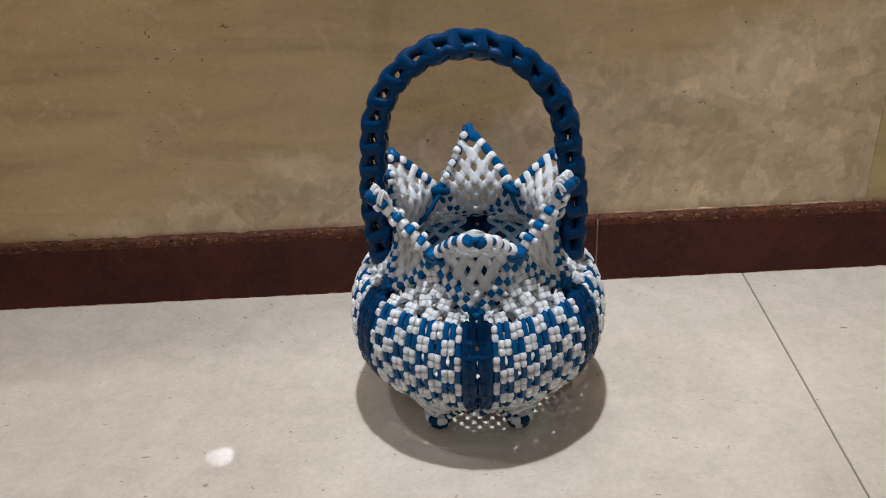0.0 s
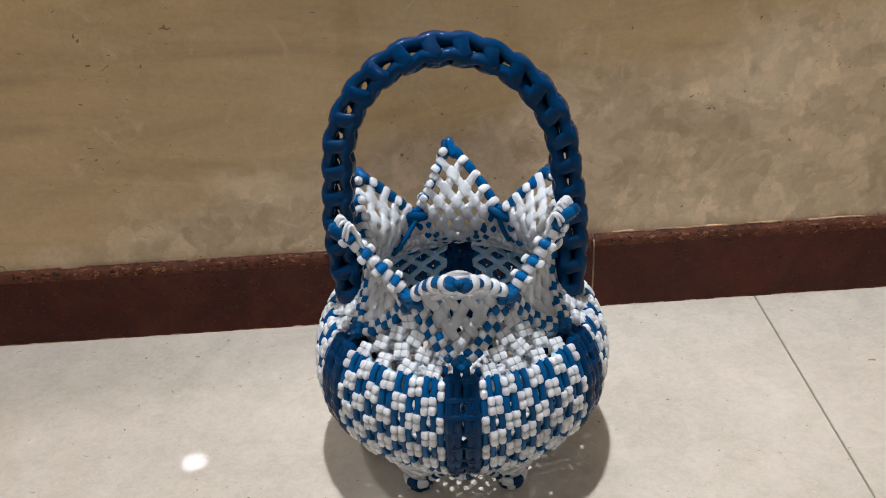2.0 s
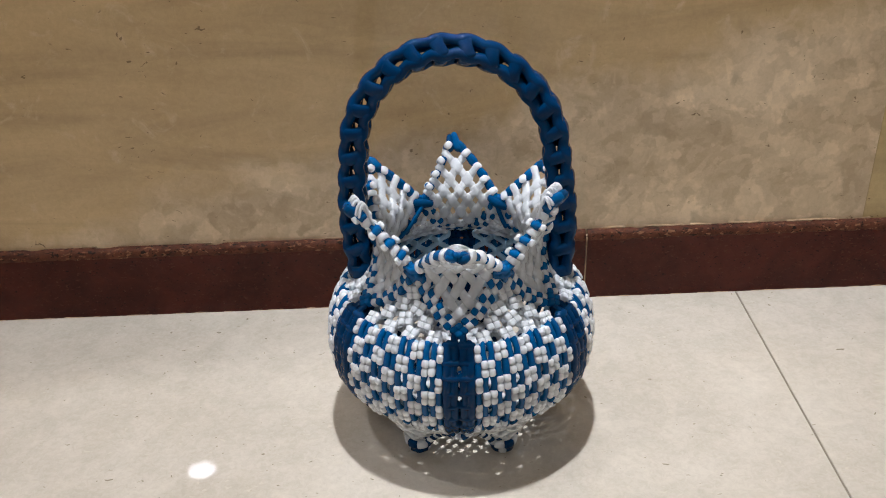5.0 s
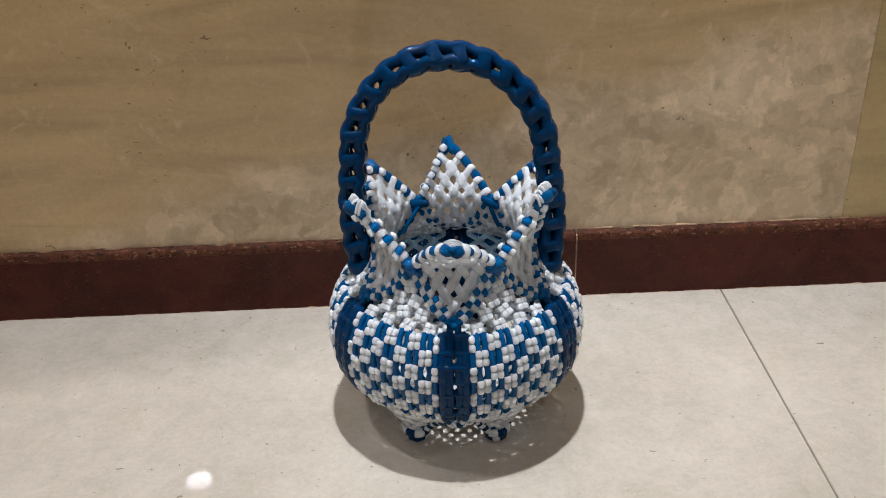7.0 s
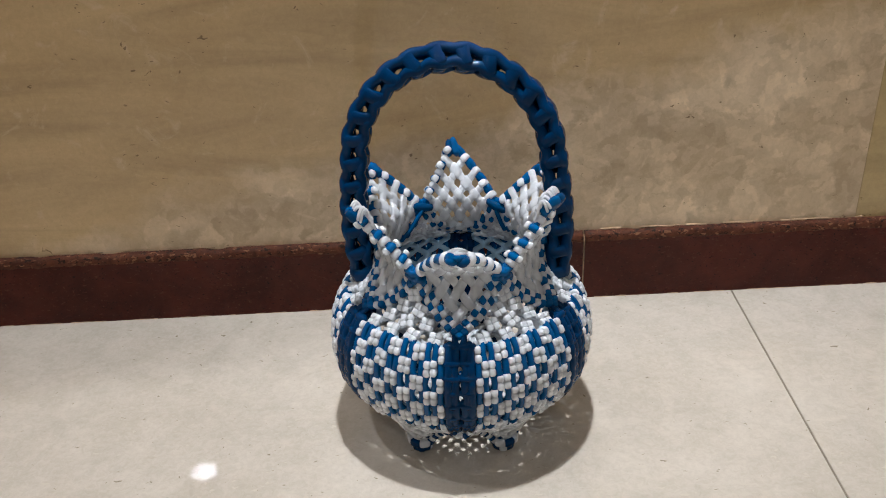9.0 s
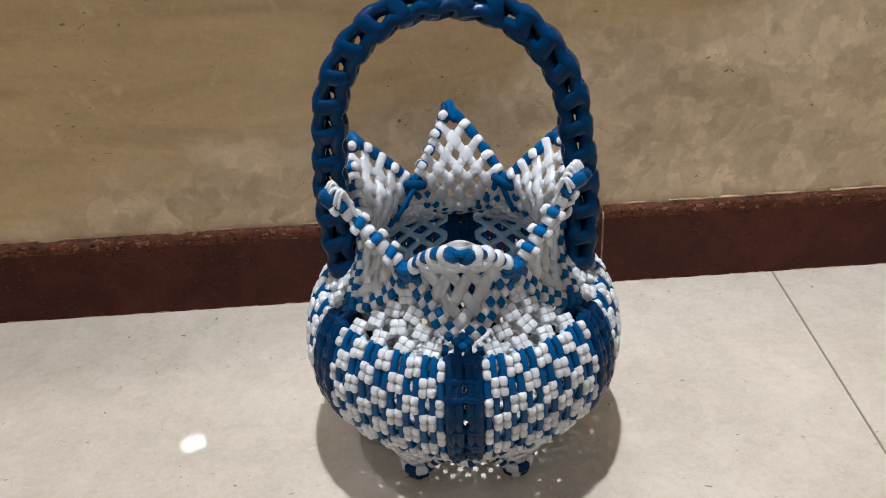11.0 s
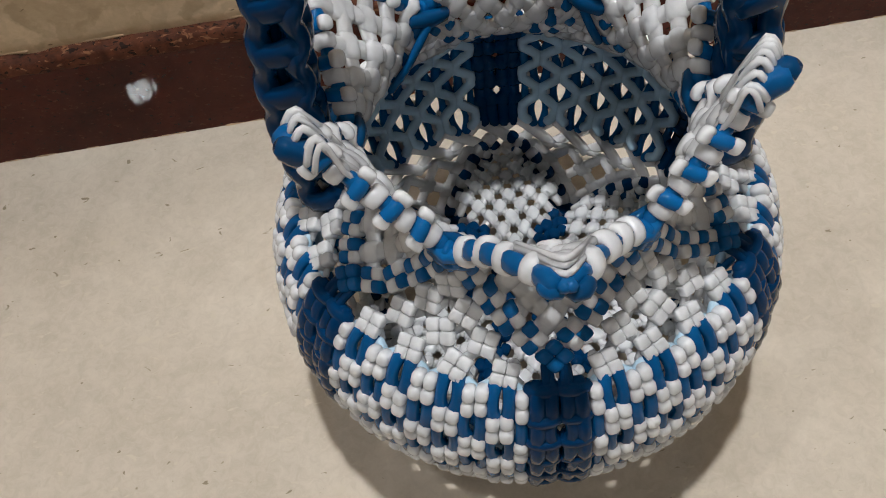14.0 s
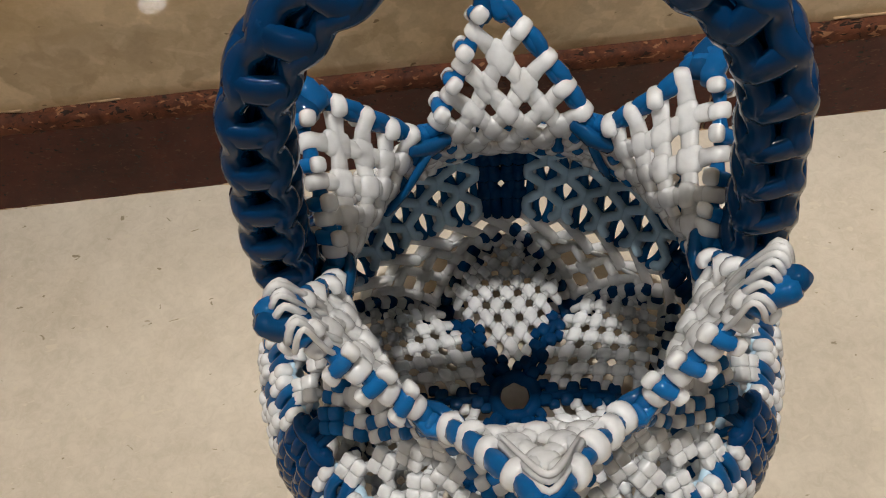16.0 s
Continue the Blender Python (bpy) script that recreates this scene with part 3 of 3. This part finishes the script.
# white shoulder triangles of square knots, one over each panel
for s in range(6):
    h = Heap()
    bx = s * 5
    for k in range(1, 5):
        strand_lines(h, crown, bx + k - 0.3, -0.55, (0.5, 0.5), 5 - k + 0.3, 0.0022, 0.0026)
        strand_lines(h, crown, bx + k + 0.3, -0.55, (-0.5, 0.5), k + 0.3, 0.0022, 0.0026)
    tri = part("shoulder_triangle", mesh_of("shoulder_triangle", [(h, WHITE)]), basket, "white open triangle of square wire knots")
    for row, cells in enumerate(((1, 2, 3, 4), (1.5, 2.5, 3.5), (2, 3), (2.5,))):
        for x in cells:
            h = Heap()
            upright_knot(h, crown, bx + x, (-0.30, 0.42, 1.12, 1.76)[row])
            part("knot", mesh_of("knot", [(h, WHITE)]), tri)

# crossing checked strips that edge the petals
for s in range(6):
    for side in (-1, 1):
        bl = Heap()
        strand_lines(bl, crown, s * 5, 0.1, (side * 0.5, 0.5), 5, 0.0024, 0.0006)
        strip = part("checked_strip", mesh_of("checked_strip", [(bl, WHITE)]), basket, "blue and white checked diagonal strip")
        for k in range(0, 6):
            w, bl = Heap(), Heap()
            x, y = s * 5 + side * 0.5 * k, 0.5 * k + 0.12
            if k in (0, 5):
                if side < 0:
                    continue
                square_knot(bl, crown, x, min(y, 2.5), 0.9, 0.001)
            elif side > 0:
                square_knot(w, crown, x, y, 0.92, 0.0, bl)
            else:
                square_knot(bl, crown, x, y, 0.92, 0.0, w)
            part("knot", mesh_of("knot", [(w, WHITE), (bl, BLUE)]), strip)

# crown petals: flat wires woven over and under, hooked over the rim at their ends
WAVE = 0.0006


def petal_place(s, i, j):
    """Woven place of petal s: i counts the wires towards one upper edge, j towards the other, 5 at the rim."""
    return s * 5 + (i - j) * 0.5, (i + j) * 0.5 + 0.06


def petal_axes(s, i, j):
    x, y = petal_place(s, i, j)
    return diag_axes(crown, x, y)


def woven_wire(h, s, k, along_i, hook, wide=0.0036):
    """Wire number k of one direction, with a hook over the rim at its upper end."""
    pts, nrm, w = [], [], []
    for q in np.arange(0.30, 4.76, 0.125):
        i, j = (q, k) if along_i else (k, q)
        p, a, b, n = petal_axes(s, i, j)
        wave = math.cos(math.pi * (q + k + (0 if along_i else 1)))
        pts.append(p + n * WAVE * wave)
        nrm.append(n)
        w.append(wide * (1.0 + 0.10 * wave))
    i, j = (5.0, k) if along_i else (k, 5.0)
    p, a, b, n = petal_axes(s, i, j)
    out = a if along_i else b
    out = out / np.linalg.norm(out)
    inside = -1 if math.cos(math.pi * (4.75 + k + (0 if along_i else 1))) < 0 else 1
    lean = (b if along_i else a) * random.uniform(-0.12, 0.12)
    for ang in np.linspace(0.15, 1.15, 10):
        g = math.pi * ang
        pts.append(p + out * (hook * math.sin(g) - 0.0006) + n * inside * hook * 1.15 * math.cos(g) + lean * (ang - 0.2))
        nrm.append(out * math.sin(g) + n * inside * math.cos(g))
        w.append(wide * 0.92)
    nrm = [v * (1 if m < len(pts) - 10 else inside) for m, v in enumerate(nrm)]
    flat = np.array(nrm)
    for m in range(1, len(flat)):
        if np.dot(flat[m], flat[m - 1]) < 0:
            flat[m] = -flat[m]
    ribbon(h, pts, flat, w, 0.0021)


def woven_pillow(h, s, i, j):
    """The rounded crossing of two flat wires, a little longer along the upper one."""
    p, a, b, n = petal_axes(s, i, j)
    over = (i + j) % 2 == 0
    la, lb = (0.46, 0.41) if over else (0.41, 0.46)
    blob(h, SOFT, p, a * la * jitter(0.05), b * lb * jitter(0.05), n * 0.0028 * jitter(0.06))


def drum(white, blue, s, i, j, rim_dir):
    """A short blue wire laid across the rim between two white beads."""
    p, a, b, n = petal_axes(s, i, j)
    out = a if rim_dir else b
    out = out / np.linalg.norm(out)
    tan = np.cross(n, out)
    c = p + out * 0.0016
    axis = n * jitter(0.2) + tan * random.uniform(-0.25, 0.25)
    axis /= np.linalg.norm(axis)
    tube(blue, [c - axis * 0.0036, c + out * 0.0004, c + axis * 0.0036], [0.0029, 0.0031, 0.0029], 10, 1.0, out)
    for q in (-1, 1):
        blob(white, SOFT, c + axis * 0.0054 * q - out * 0.0004, axis * 0.0027, out * 0.0033 * jitter(0.10), tan * 0.0033 * jitter(0.10))


# which upper edges carry blue and white drums in place of plain hooks
DRUMS = {(1, 0), (5, 1), (3, 1), (2, 0), (4, 1)}
for s in range(6):
    cx = s * 5
    petal = None
    for along_i in (1, 0):
        for k in range(1, 5):
            h = Heap()
            drums = (s, along_i) in DRUMS
            woven_wire(h, s, k, along_i, 0.0026 if drums else 0.0037, 0.0039 if s == 0 and along_i else 0.0035)
            if petal is None:
                petal = part("crown_petal", mesh_of("crown_petal", [(h, WHITE)]), basket, "white pointed crown petal of flat woven wire")
            else:
                part("woven_wire", mesh_of("woven_wire", [(h, WHITE)]), petal)
        rim = Heap()
        pts = []
        for q in np.linspace(0.0, 5.15, 26):
            i, j = (5.0, q) if along_i else (q, 5.0)
            p, a, b, n = petal_axes(s, i, j)
            pts.append(p + n * 0.0007 * math.sin(q * 2 * math.pi))
        tube(rim, pts, [0.0028 + 0.0006 * math.cos(2 * math.pi * (q - 0.5)) for q in np.linspace(0.0, 5.15, 26)], 9)
        part("rim_wire", mesh_of("rim_wire", [(rim, BLUE)]), petal, "blue wire along the rim")
        for k in range(1, 5):
            if (s, along_i) in DRUMS:
                w, bl = Heap(), Heap()
                q = k + 0.42
                drum(w, bl, s, *((5.05, q) if along_i else (q, 5.05)), along_i)
                part("rim_knot", mesh_of("rim_knot", [(w, WHITE), (bl, BLUE)]), petal, "blue and white knot over the rim")
            elif not (s == 0 and along_i):
                bl = Heap()
                q = k + 0.5
                p, a, b, n = petal_axes(s, *((5.10, q) if along_i else (q, 5.10)))
                e, f = (b, a) if along_i else (a, b)
                e, f = e / np.linalg.norm(e), f / np.linalg.norm(f)
                d = e + f * random.uniform(-0.30, 0.30)
                ribbon(bl, [p - d * 0.0050, p - d * 0.002 + f * 0.001, p + d * 0.002 + f * 0.001, p + d * 0.0050], [f, f, f, f], [0.0030, 0.0040, 0.0040, 0.0030], 0.0028)
                part("rim_knot", mesh_of("rim_knot", [(bl, BLUE)]), petal, "flat blue wire turn on the rim")
    tip = Heap()
    p, a, b, n = axes(crown, cx, 4.95, 0.4, 0.3)
    a, b = a / np.linalg.norm(a), b / np.linalg.norm(b)
    if s == 0:
        for q, up in ((-1, 0.0), (1, 0.0016)):
            ribbon(tip, smooth([p + a * 0.0005 * q - b * 0.0045, p + a * 0.0038 * q + n * (0.0018 + up), p + a * 0.0072 * q + n * 0.0010 - b * 0.0010], 7), [n] * 7, np.interp(range(7), (0, 3, 6), (0.0036, 0.0044, 0.0032)), np.interp(range(7), (0, 3, 6), (0.0032, 0.0036, 0.0028)))
    elif s == 3:
        for q, up in ((-1, 0.0), (1, -0.0020)):
            ribbon(tip, smooth([p + a * 0.0040 * q - b * 0.0050, p + a * 0.0028 * q, p + a * 0.0021 * q + b * (0.0080 + up)], 7), [n] * 7, np.interp(range(7), (0, 3, 6), (0.0040, 0.0038, 0.0028)), np.interp(range(7), (0, 3, 6), (0.0042, 0.0042, 0.0032)), e=0.6)
    else:
        d = n * 0.45 + b * 0.90
        f = np.cross(a, d)
        long = 0.0088 if s == 1 else 0.0066
        for q, up in ((-1, 0.0), (1, 0.0014)):
            ribbon(tip, smooth([p + a * 0.0028 * q - d * 0.0050, p + a * 0.0030 * q + d * 0.002 + f * up, p + a * 0.0020 * q + d * (long + up)], 7), [f] * 7, np.interp(range(7), (0, 3, 6), (0.0042, 0.0048, 0.0038)), np.interp(range(7), (0, 3, 6), (0.0046, 0.0052, 0.0040)), e=0.6)
        tube(tip, smooth([p - a * 0.0078 - d * 0.003, p + f * 0.0050 - d * 0.002, p + a * 0.0078 - d * 0.003], 9), 0.0030, 8, 1.0)
    part("tip_cap", mesh_of("tip_cap", [(tip, BLUE)]), petal, "shiny blue wrapped tip")
    if s in (1, 5):
        fan = Heap()
        for q in np.linspace(-1, 1, 8):
            p, a, b, n = axes(crown, cx + 0.80 * q, 4.25 - 0.25 * abs(q) + random.uniform(-0.12, 0.12), 0.4, 0.3)
            e, _, _, m = axes(crown, cx + 0.62 * q, 5.08 + random.uniform(-0.06, 0.10), 0.4, 0.3)
            rise = random.uniform(0.001, 0.006)
            mid = (p + e) / 2 - n * (0.0035 + random.uniform(-0.0015, 0.002))
            tube(fan, smooth([p - n * 0.002, mid, e - m * 0.0050 + np.array((0, 0, rise)), e - m * 0.001 + np.array((0, 0, 0.001 + rise)), e + m * 0.0022], 12), random.uniform(0.0011, 0.0016), 6)
        part("wire_fan", mesh_of("wire_fan", [(fan, WHITE)]), petal, "thin white wires gathered at the tip")
    if s == 0:
        wrap = Heap()
        for q in range(3):
            rows = []
            for u in (-1.05, -0.5, 0.0, 0.5, 1.05):
                p, a, b, n = axes(crown, cx + 0.80 * u, 4.96 - 0.85 * abs(u) ** 1.4 + random.uniform(-0.05, 0.05), 0.4, 0.3)
                rows.append(p - n * (0.0022 + 0.0030 * q * (1 - abs(u) * 0.5)) + np.array((0, 0, 0.0016 - 0.0012 * q + random.uniform(-0.0006, 0.0006))))
            tube(wrap, smooth(rows, 17), random.uniform(0.0012, 0.0016), 8)
        part("wire_wrap", mesh_of("wire_wrap", [(wrap, WHITE)]), petal, "white wires laid along the tip")
    for i in range(1, 5):
        for j in range(1, 5):
            h = Heap()
            woven_pillow(h, s, i, j)
            part("knot", mesh_of("knot", [(h, WHITE)]), petal)

# blue knots where two petals meet, and loose wire ends inside two of the valleys
for s in range(6):
    x = s * 5 + 2.5
    p, a, b, n = axes(crown, x, 2.58, 0.3, 0.3)
    a, b = a / np.linalg.norm(a), b / np.linalg.norm(b)
    knot = Heap()
    for q, up in ((-1, 0.001), (1, -0.001)):
        ribbon(knot, [p - a * 0.0075 + b * (q * 0.003 + up), p + n * 0.0030 + b * q * 0.0022, p + a * 0.0075 + b * (q * 0.003 - up)], [n, n, n], [0.0028, 0.0034, 0.0028], 0.0030)
    ribbon(knot, [p - n * 0.0034 - a * 0.008 - b * 0.002, p - n * 0.0048, p - n * 0.0034 + a * 0.008 + b * 0.003], [n, n, n], [0.0034, 0.0042, 0.0034], 0.0026)
    part("valley_knot", mesh_of("valley_knot", [(knot, BLUE)]), basket, "blue wire knot between two petals")
for rows in (((17.5, 2.62), (18.1, 2.2), (18.7, 1.8), (19.3, 1.35)), ((12.5, 2.62), (12.35, 2.3), (12.1, 1.95), (11.9, 1.6))):
    ends = Heap()
    tube(ends, [crown(x, y) * np.array((0.93, 0.93, 1)) for x, y in rows], [0.0026, 0.0022, 0.0021, 0.0020], 8, 0.8)
    part("wire_end", mesh_of("wire_end", [(ends, BLUE)]), basket, "loose blue wire end inside the rim")

# open ring of flat wires that cross between the belly and the base
ring_net = None
for m in range(30):
    for way in (-1, 1):
        h = Heap()
        pts, nrm = [], []
        for q in np.linspace(0.0, 1.0, 9):
            r, z = 0.1000 + (RING_R - 0.1000) * q, 0.0565 + (RING_Z - 0.0570) * q
            pts.append(around(r, m * 12 + 12 * way * (q - 0.5), z) + around(0.0006 * way, m * 12, 0))
            nrm.append(around(0.8, m * 12, -0.6))
        ribbon(h, pts, nrm, 0.0031, 0.0017)
        if ring_net is None:
            ring_net = part("ring_net", mesh_of("ring_net", [(h, WHITE)]), basket, "open white ring of crossing flat wires")
        else:
            part("flat_wire", mesh_of("flat_wire", [(h, WHITE)]), ring_net)

# underside with feet
for s in range(6):
    bx = s * 5
    w = Heap()
    tube(w, [under(bx + 0.3 + 4.4 * q, -0.02) for q in np.linspace(0, 1, 13)], 0.0018, 6)
    foot = part("foot", mesh_of("foot", [(w, WHITE)]), basket, "small woven foot with a dark blue point")
    for k in range(1, 5):
        for step in (-0.5, 0.5):
            w = Heap()
            reach = (k if step < 0 else 5 - k) * 0.80
            pts = [under(bx + k + step * q * 1.1, -0.05 - 0.58 * q) for q in np.linspace(0.0, reach, 14)]
            tube(w, pts, 0.0027, 8)
            part("woven_wire", mesh_of("woven_wire", [(w, WHITE)]), foot)
    for row, cells in enumerate(((1.5, 2.5, 3.5), (2, 3), (2.5,))):
        for x in cells:
            w = Heap()
            p, a, b, n = diag_axes(under, bx + x, -row * 0.52 - 0.60)
            blob(w, SOFT, p, a * 0.36, b * 0.36, n * 0.0030)
            part("knot", mesh_of("knot", [(w, WHITE)]), foot)
    for side in (-1, 1):
        for k in range(5):
            w, bl = Heap(), Heap()
            t = 0.08 + 0.175 * k
            p = under(bx + 2.5 + 2.3 * (1 - t) * side, -2.5 * t)
            e = under(bx + 2.5 + 2.3 * (1 - t - 0.05) * side, -2.5 * (t + 0.05)) - p
            e = e / np.linalg.norm(e)
            n = around(1, s * 60 + 30 + 22 * side * (1 - t), -0.4)
            o = np.cross(e, n)
            o = o / np.linalg.norm(o)
            n = np.cross(o, e)
            for c in (-1, 1):
                for d in (-1, 1):
                    blob(w if c == d else bl, BEAD, p + n * 0.0018 + e * 0.0031 * c + o * 0.0030 * d, e * 0.0033 * jitter(0.06), o * 0.0032 * jitter(0.06), n * 0.0034)
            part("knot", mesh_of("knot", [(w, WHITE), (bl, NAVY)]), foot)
    arch = Heap()
    ends = []
    for q in np.linspace(-0.92, 0.92, 25):
        t = abs(q)
        p = (1 - t) * around(0.0915, s * 60, 0) + t * around(FOOT_R + 0.001, s * 60 + math.copysign(30, q), 0)
        ends.append(p + np.array((0, 0, 0.0415 - 0.036 * t**2.3)))
    ribbon(arch, ends, [around(1, s * 60, 0)] * 25, 0.0031, 0.0020)
    part("arch", mesh_of("arch", [(arch, WHITE)]), foot, "smooth white wire arch between the feet")
    tip = under(bx + 2.5, -2.4)
    core = Heap()
    blob(core, BEAD, tip + np.array((0, 0, 0.003)), np.array((0.0092, 0, 0)), np.array((0, 0.0092, 0)), np.array((0, 0, 0.0075)))
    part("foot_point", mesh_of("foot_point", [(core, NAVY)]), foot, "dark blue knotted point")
    for lift, ring, count in ((0.0008, 0.0072, 6), (0.0075, 0.0100, 8)):
        for q in range(count):
            bl = Heap()
            turn = s * 60 + 30 + (q + 0.5 * (count == 6)) * 360 / count
            out, tan = around(1, turn, 0), around(1, turn + 90, 0)
            blob(bl, BEAD, tip + out * ring + np.array((0, 0, lift)), tan * ring * 0.5, out * 0.0030, np.array((0, 0, 0.0036)))
            part("foot_bead", mesh_of("foot_bead", [(bl, (WHITE if q % 2 else NAVY))]), foot)
    # the kite of the base: white wires woven both ways, dark knots along the sides between kites
    fn = kite_of(s)
    kite = None
    KN = 5
    for way in (0, 1):
        for k in range(1, KN + 1):
            h = Heap()
            c = 0.16 + 0.80 * (k - 0.5) / KN
            pts, nrm, wide = [], [], []
            for q in np.linspace(0.10, 1.0, 8 * KN + 1):
                u, v = (q, c) if way else (c, q)
                p = fn(u, v)
                n = np.cross(fn(u + 0.02, v) - p, fn(u, v + 0.02) - p)
                n = n / np.linalg.norm(n)
                n = n if n[2] > 0 else -n
                beat = (q - 0.16) / 0.80 * KN - 0.5
                wave = math.cos(math.pi * (beat + k + way))
                near = fn(*((q, c + 0.01) if way else (c + 0.01, q))) - fn(*((q, c - 0.01) if way else (c - 0.01, q)))
                gap = np.linalg.norm(near) / 0.02 * 0.80 / KN
                pts.append(p + n * 0.0004 * wave)
                nrm.append(n)
                wide.append(min(0.0030, 0.24 * gap))
            ribbon(h, pts, nrm, wide, 0.0020)
            if kite is None:
                kite = part("base_diamond", mesh_of("base_diamond", [(h, WHITE)]), basket, "white woven diamond of the base with a blue edge")
            else:
                part("woven_wire", mesh_of("woven_wire", [(h, WHITE)]), kite)
    for i in range(KN):
        for j in range(KN):
            u, v = (0.16 + 0.80 * (m + 0.5) / KN for m in (i, j))
            p, d = fn(u, v), 0.40 * 0.80 / KN
            a, b = (fn(u + d, v) - fn(u - d, v)) / 2, (fn(u, v + d) - fn(u, v - d)) / 2
            n = np.cross(a, b)
            n = n / np.linalg.norm(n)
            la, lb = (1.14, 1.0) if (i + j) % 2 else (1.0, 1.14)
            h = Heap()
            blob(h, SOFT, p, a * la * jitter(0.04), b * lb * jitter(0.04), n * 0.0034)
            part("knot", mesh_of("knot", [(h, WHITE)]), kite)
    spoke = Heap()
    tube(spoke, [fn(0.0, v) + np.array((0, 0, 0.0006)) for v in np.linspace(0.2, 0.75, 9)], 0.0026, 8)
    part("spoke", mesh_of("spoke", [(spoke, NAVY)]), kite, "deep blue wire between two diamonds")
    for i in range(4):
        h, w = Heap(), Heap()
        p = fn(0.0, 0.24 + 0.15 * i) + np.array((0, 0, 0.001))
        t = around(0.0032, s * 60 + 30, 0)
        q = around(0.0032, s * 60 + 120, 0)
        for g in (-1, 1):
            blob(h, BEAD, p + q * g * 0.9 + t * 0.5 * g, t * 1.1, q, np.array((0, 0, 0.0032)))
            blob(w if i % 2 else h, BEAD, p + q * g * 1.7 - t * 0.7 * g, t * 0.9, q * 0.8, np.array((0, 0, 0.0028)))
        part("edge_knot", mesh_of("edge_knot", [(h, NAVY), (w, WHITE)]), kite, "deep blue knots")
ring = Heap()
tube(ring, [around(0.0105, a, 0.0435 + 0.001 * math.cos(math.radians(6 * a))) for a in range(0, 361, 12)], 0.0036, 8)
part("base_ring", mesh_of("base_ring", [(ring, NAVY)]), basket, "deep blue ring in the middle of the base")

# braided handle
PITCH = 0.0200


def handle_line(s):
    """s from 0 to 1 along the arch, which leans back a little."""
    half, foot, spring, lift = 0.0818, 0.150, 0.2470, 0.0868
    if s < 0.25 or s > 0.75:
        f = min(s, 1 - s) / 0.25
        x = half + 0.004 * math.sin(math.pi * (1 - f)) + 0.001 * (1 - f)
        x, z = (-x if s < 0.25 else x), foot + (spring - foot) * f
    else:
        a = math.pi * (s - 0.25) / 0.5
        x, z = -half * math.cos(a), spring + lift * math.sin(a)
    up = (z - foot) / 0.18
    return np.array((x - 0.0052 * up, 0.0159 * up, z))


fine = [handle_line(k / 800) for k in range(801)]
run = np.concatenate([[0], np.cumsum([np.linalg.norm(b - a) for a, b in zip(fine, fine[1:])])])


def along(d):
    i = min(799, max(0, int(np.searchsorted(run, d)) - 1))
    f = (d - run[i]) / (run[i + 1] - run[i])
    t = fine[min(800, i + 4)] - fine[max(0, i - 4)]
    return fine[i] * (1 - f) + fine[i + 1] * f, t / np.linalg.norm(t)


LEVELS = int(run[-1] / PITCH)


def braid_point(d, ang, rad):
    p, t = along(min(run[-1], max(0.0, d)))
    side = np.array((0.0, 1.0, 0.0))
    nrm = np.cross(t, side)
    tw = 38 * math.exp(-((d / run[-1] - 0.5) / 0.12) ** 2) + 5 * math.sin(d * 15)
    a = radians(ang + tw)
    return p + rad * (math.cos(a) * nrm + math.sin(a) * side)


STEP = run[-1] / LEVELS
handle = None
for j in range(4):
    h = Heap()
    path, rads = [], []
    for k in range(LEVELS * 8 + 1):
        q = 0.5 - 0.5 * math.cos(2 * math.pi * k / 8)
        path.append(braid_point(STEP * k / 8, j * 90 + 45 + 9 * math.sin(2 * math.pi * k / 8) * (1 if j % 2 else -1), 0.0089 - 0.0007 * q))
        rads.append(0.0052 - 0.0009 * q)
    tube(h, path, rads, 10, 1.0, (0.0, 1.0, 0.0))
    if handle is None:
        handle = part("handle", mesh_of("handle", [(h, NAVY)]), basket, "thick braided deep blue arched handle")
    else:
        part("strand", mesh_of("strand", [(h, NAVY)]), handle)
for i in range(LEVELS + 1):
    d = i * STEP
    for j in range(4):
        h = Heap()
        path = []
        shift = -0.63 * STEP * math.tanh((0.5 - d / run[-1]) * 9) if j == 1 else 0.0
        lean = 0.12 if j % 2 == 0 else -0.12
        at = min(run[-1], max(0.0, d + shift))
        face = braid_point(at, j * 90, 1.0) - braid_point(at, j * 90, 0.0)
        for k in range(9):
            f = k / 4 - 1
            ang = math.degrees(math.atan2(0.0068 * f, 0.0078))
            path.append(braid_point(at + STEP * f * lean, j * 90 + ang, math.hypot(0.0068 * f, 0.0094 - 0.0012 * f * f)))
        ribbon(h, path, [face] * 9, [0.0060 * (0.92 + 0.14 * abs(k / 4 - 1)) * jitter(0.04) for k in range(9)], 0.0029, 12, 0.8)
        part("link", mesh_of("link", [(h, NAVY)]), handle)

# lower the basket until its feet touch the tiles
low = min(v.co.z for ob in basket.children_recursive if ob.name.startswith("foot_") for v in ob.data.vertices)
basket.location.z = -low * BASKET_SIZE
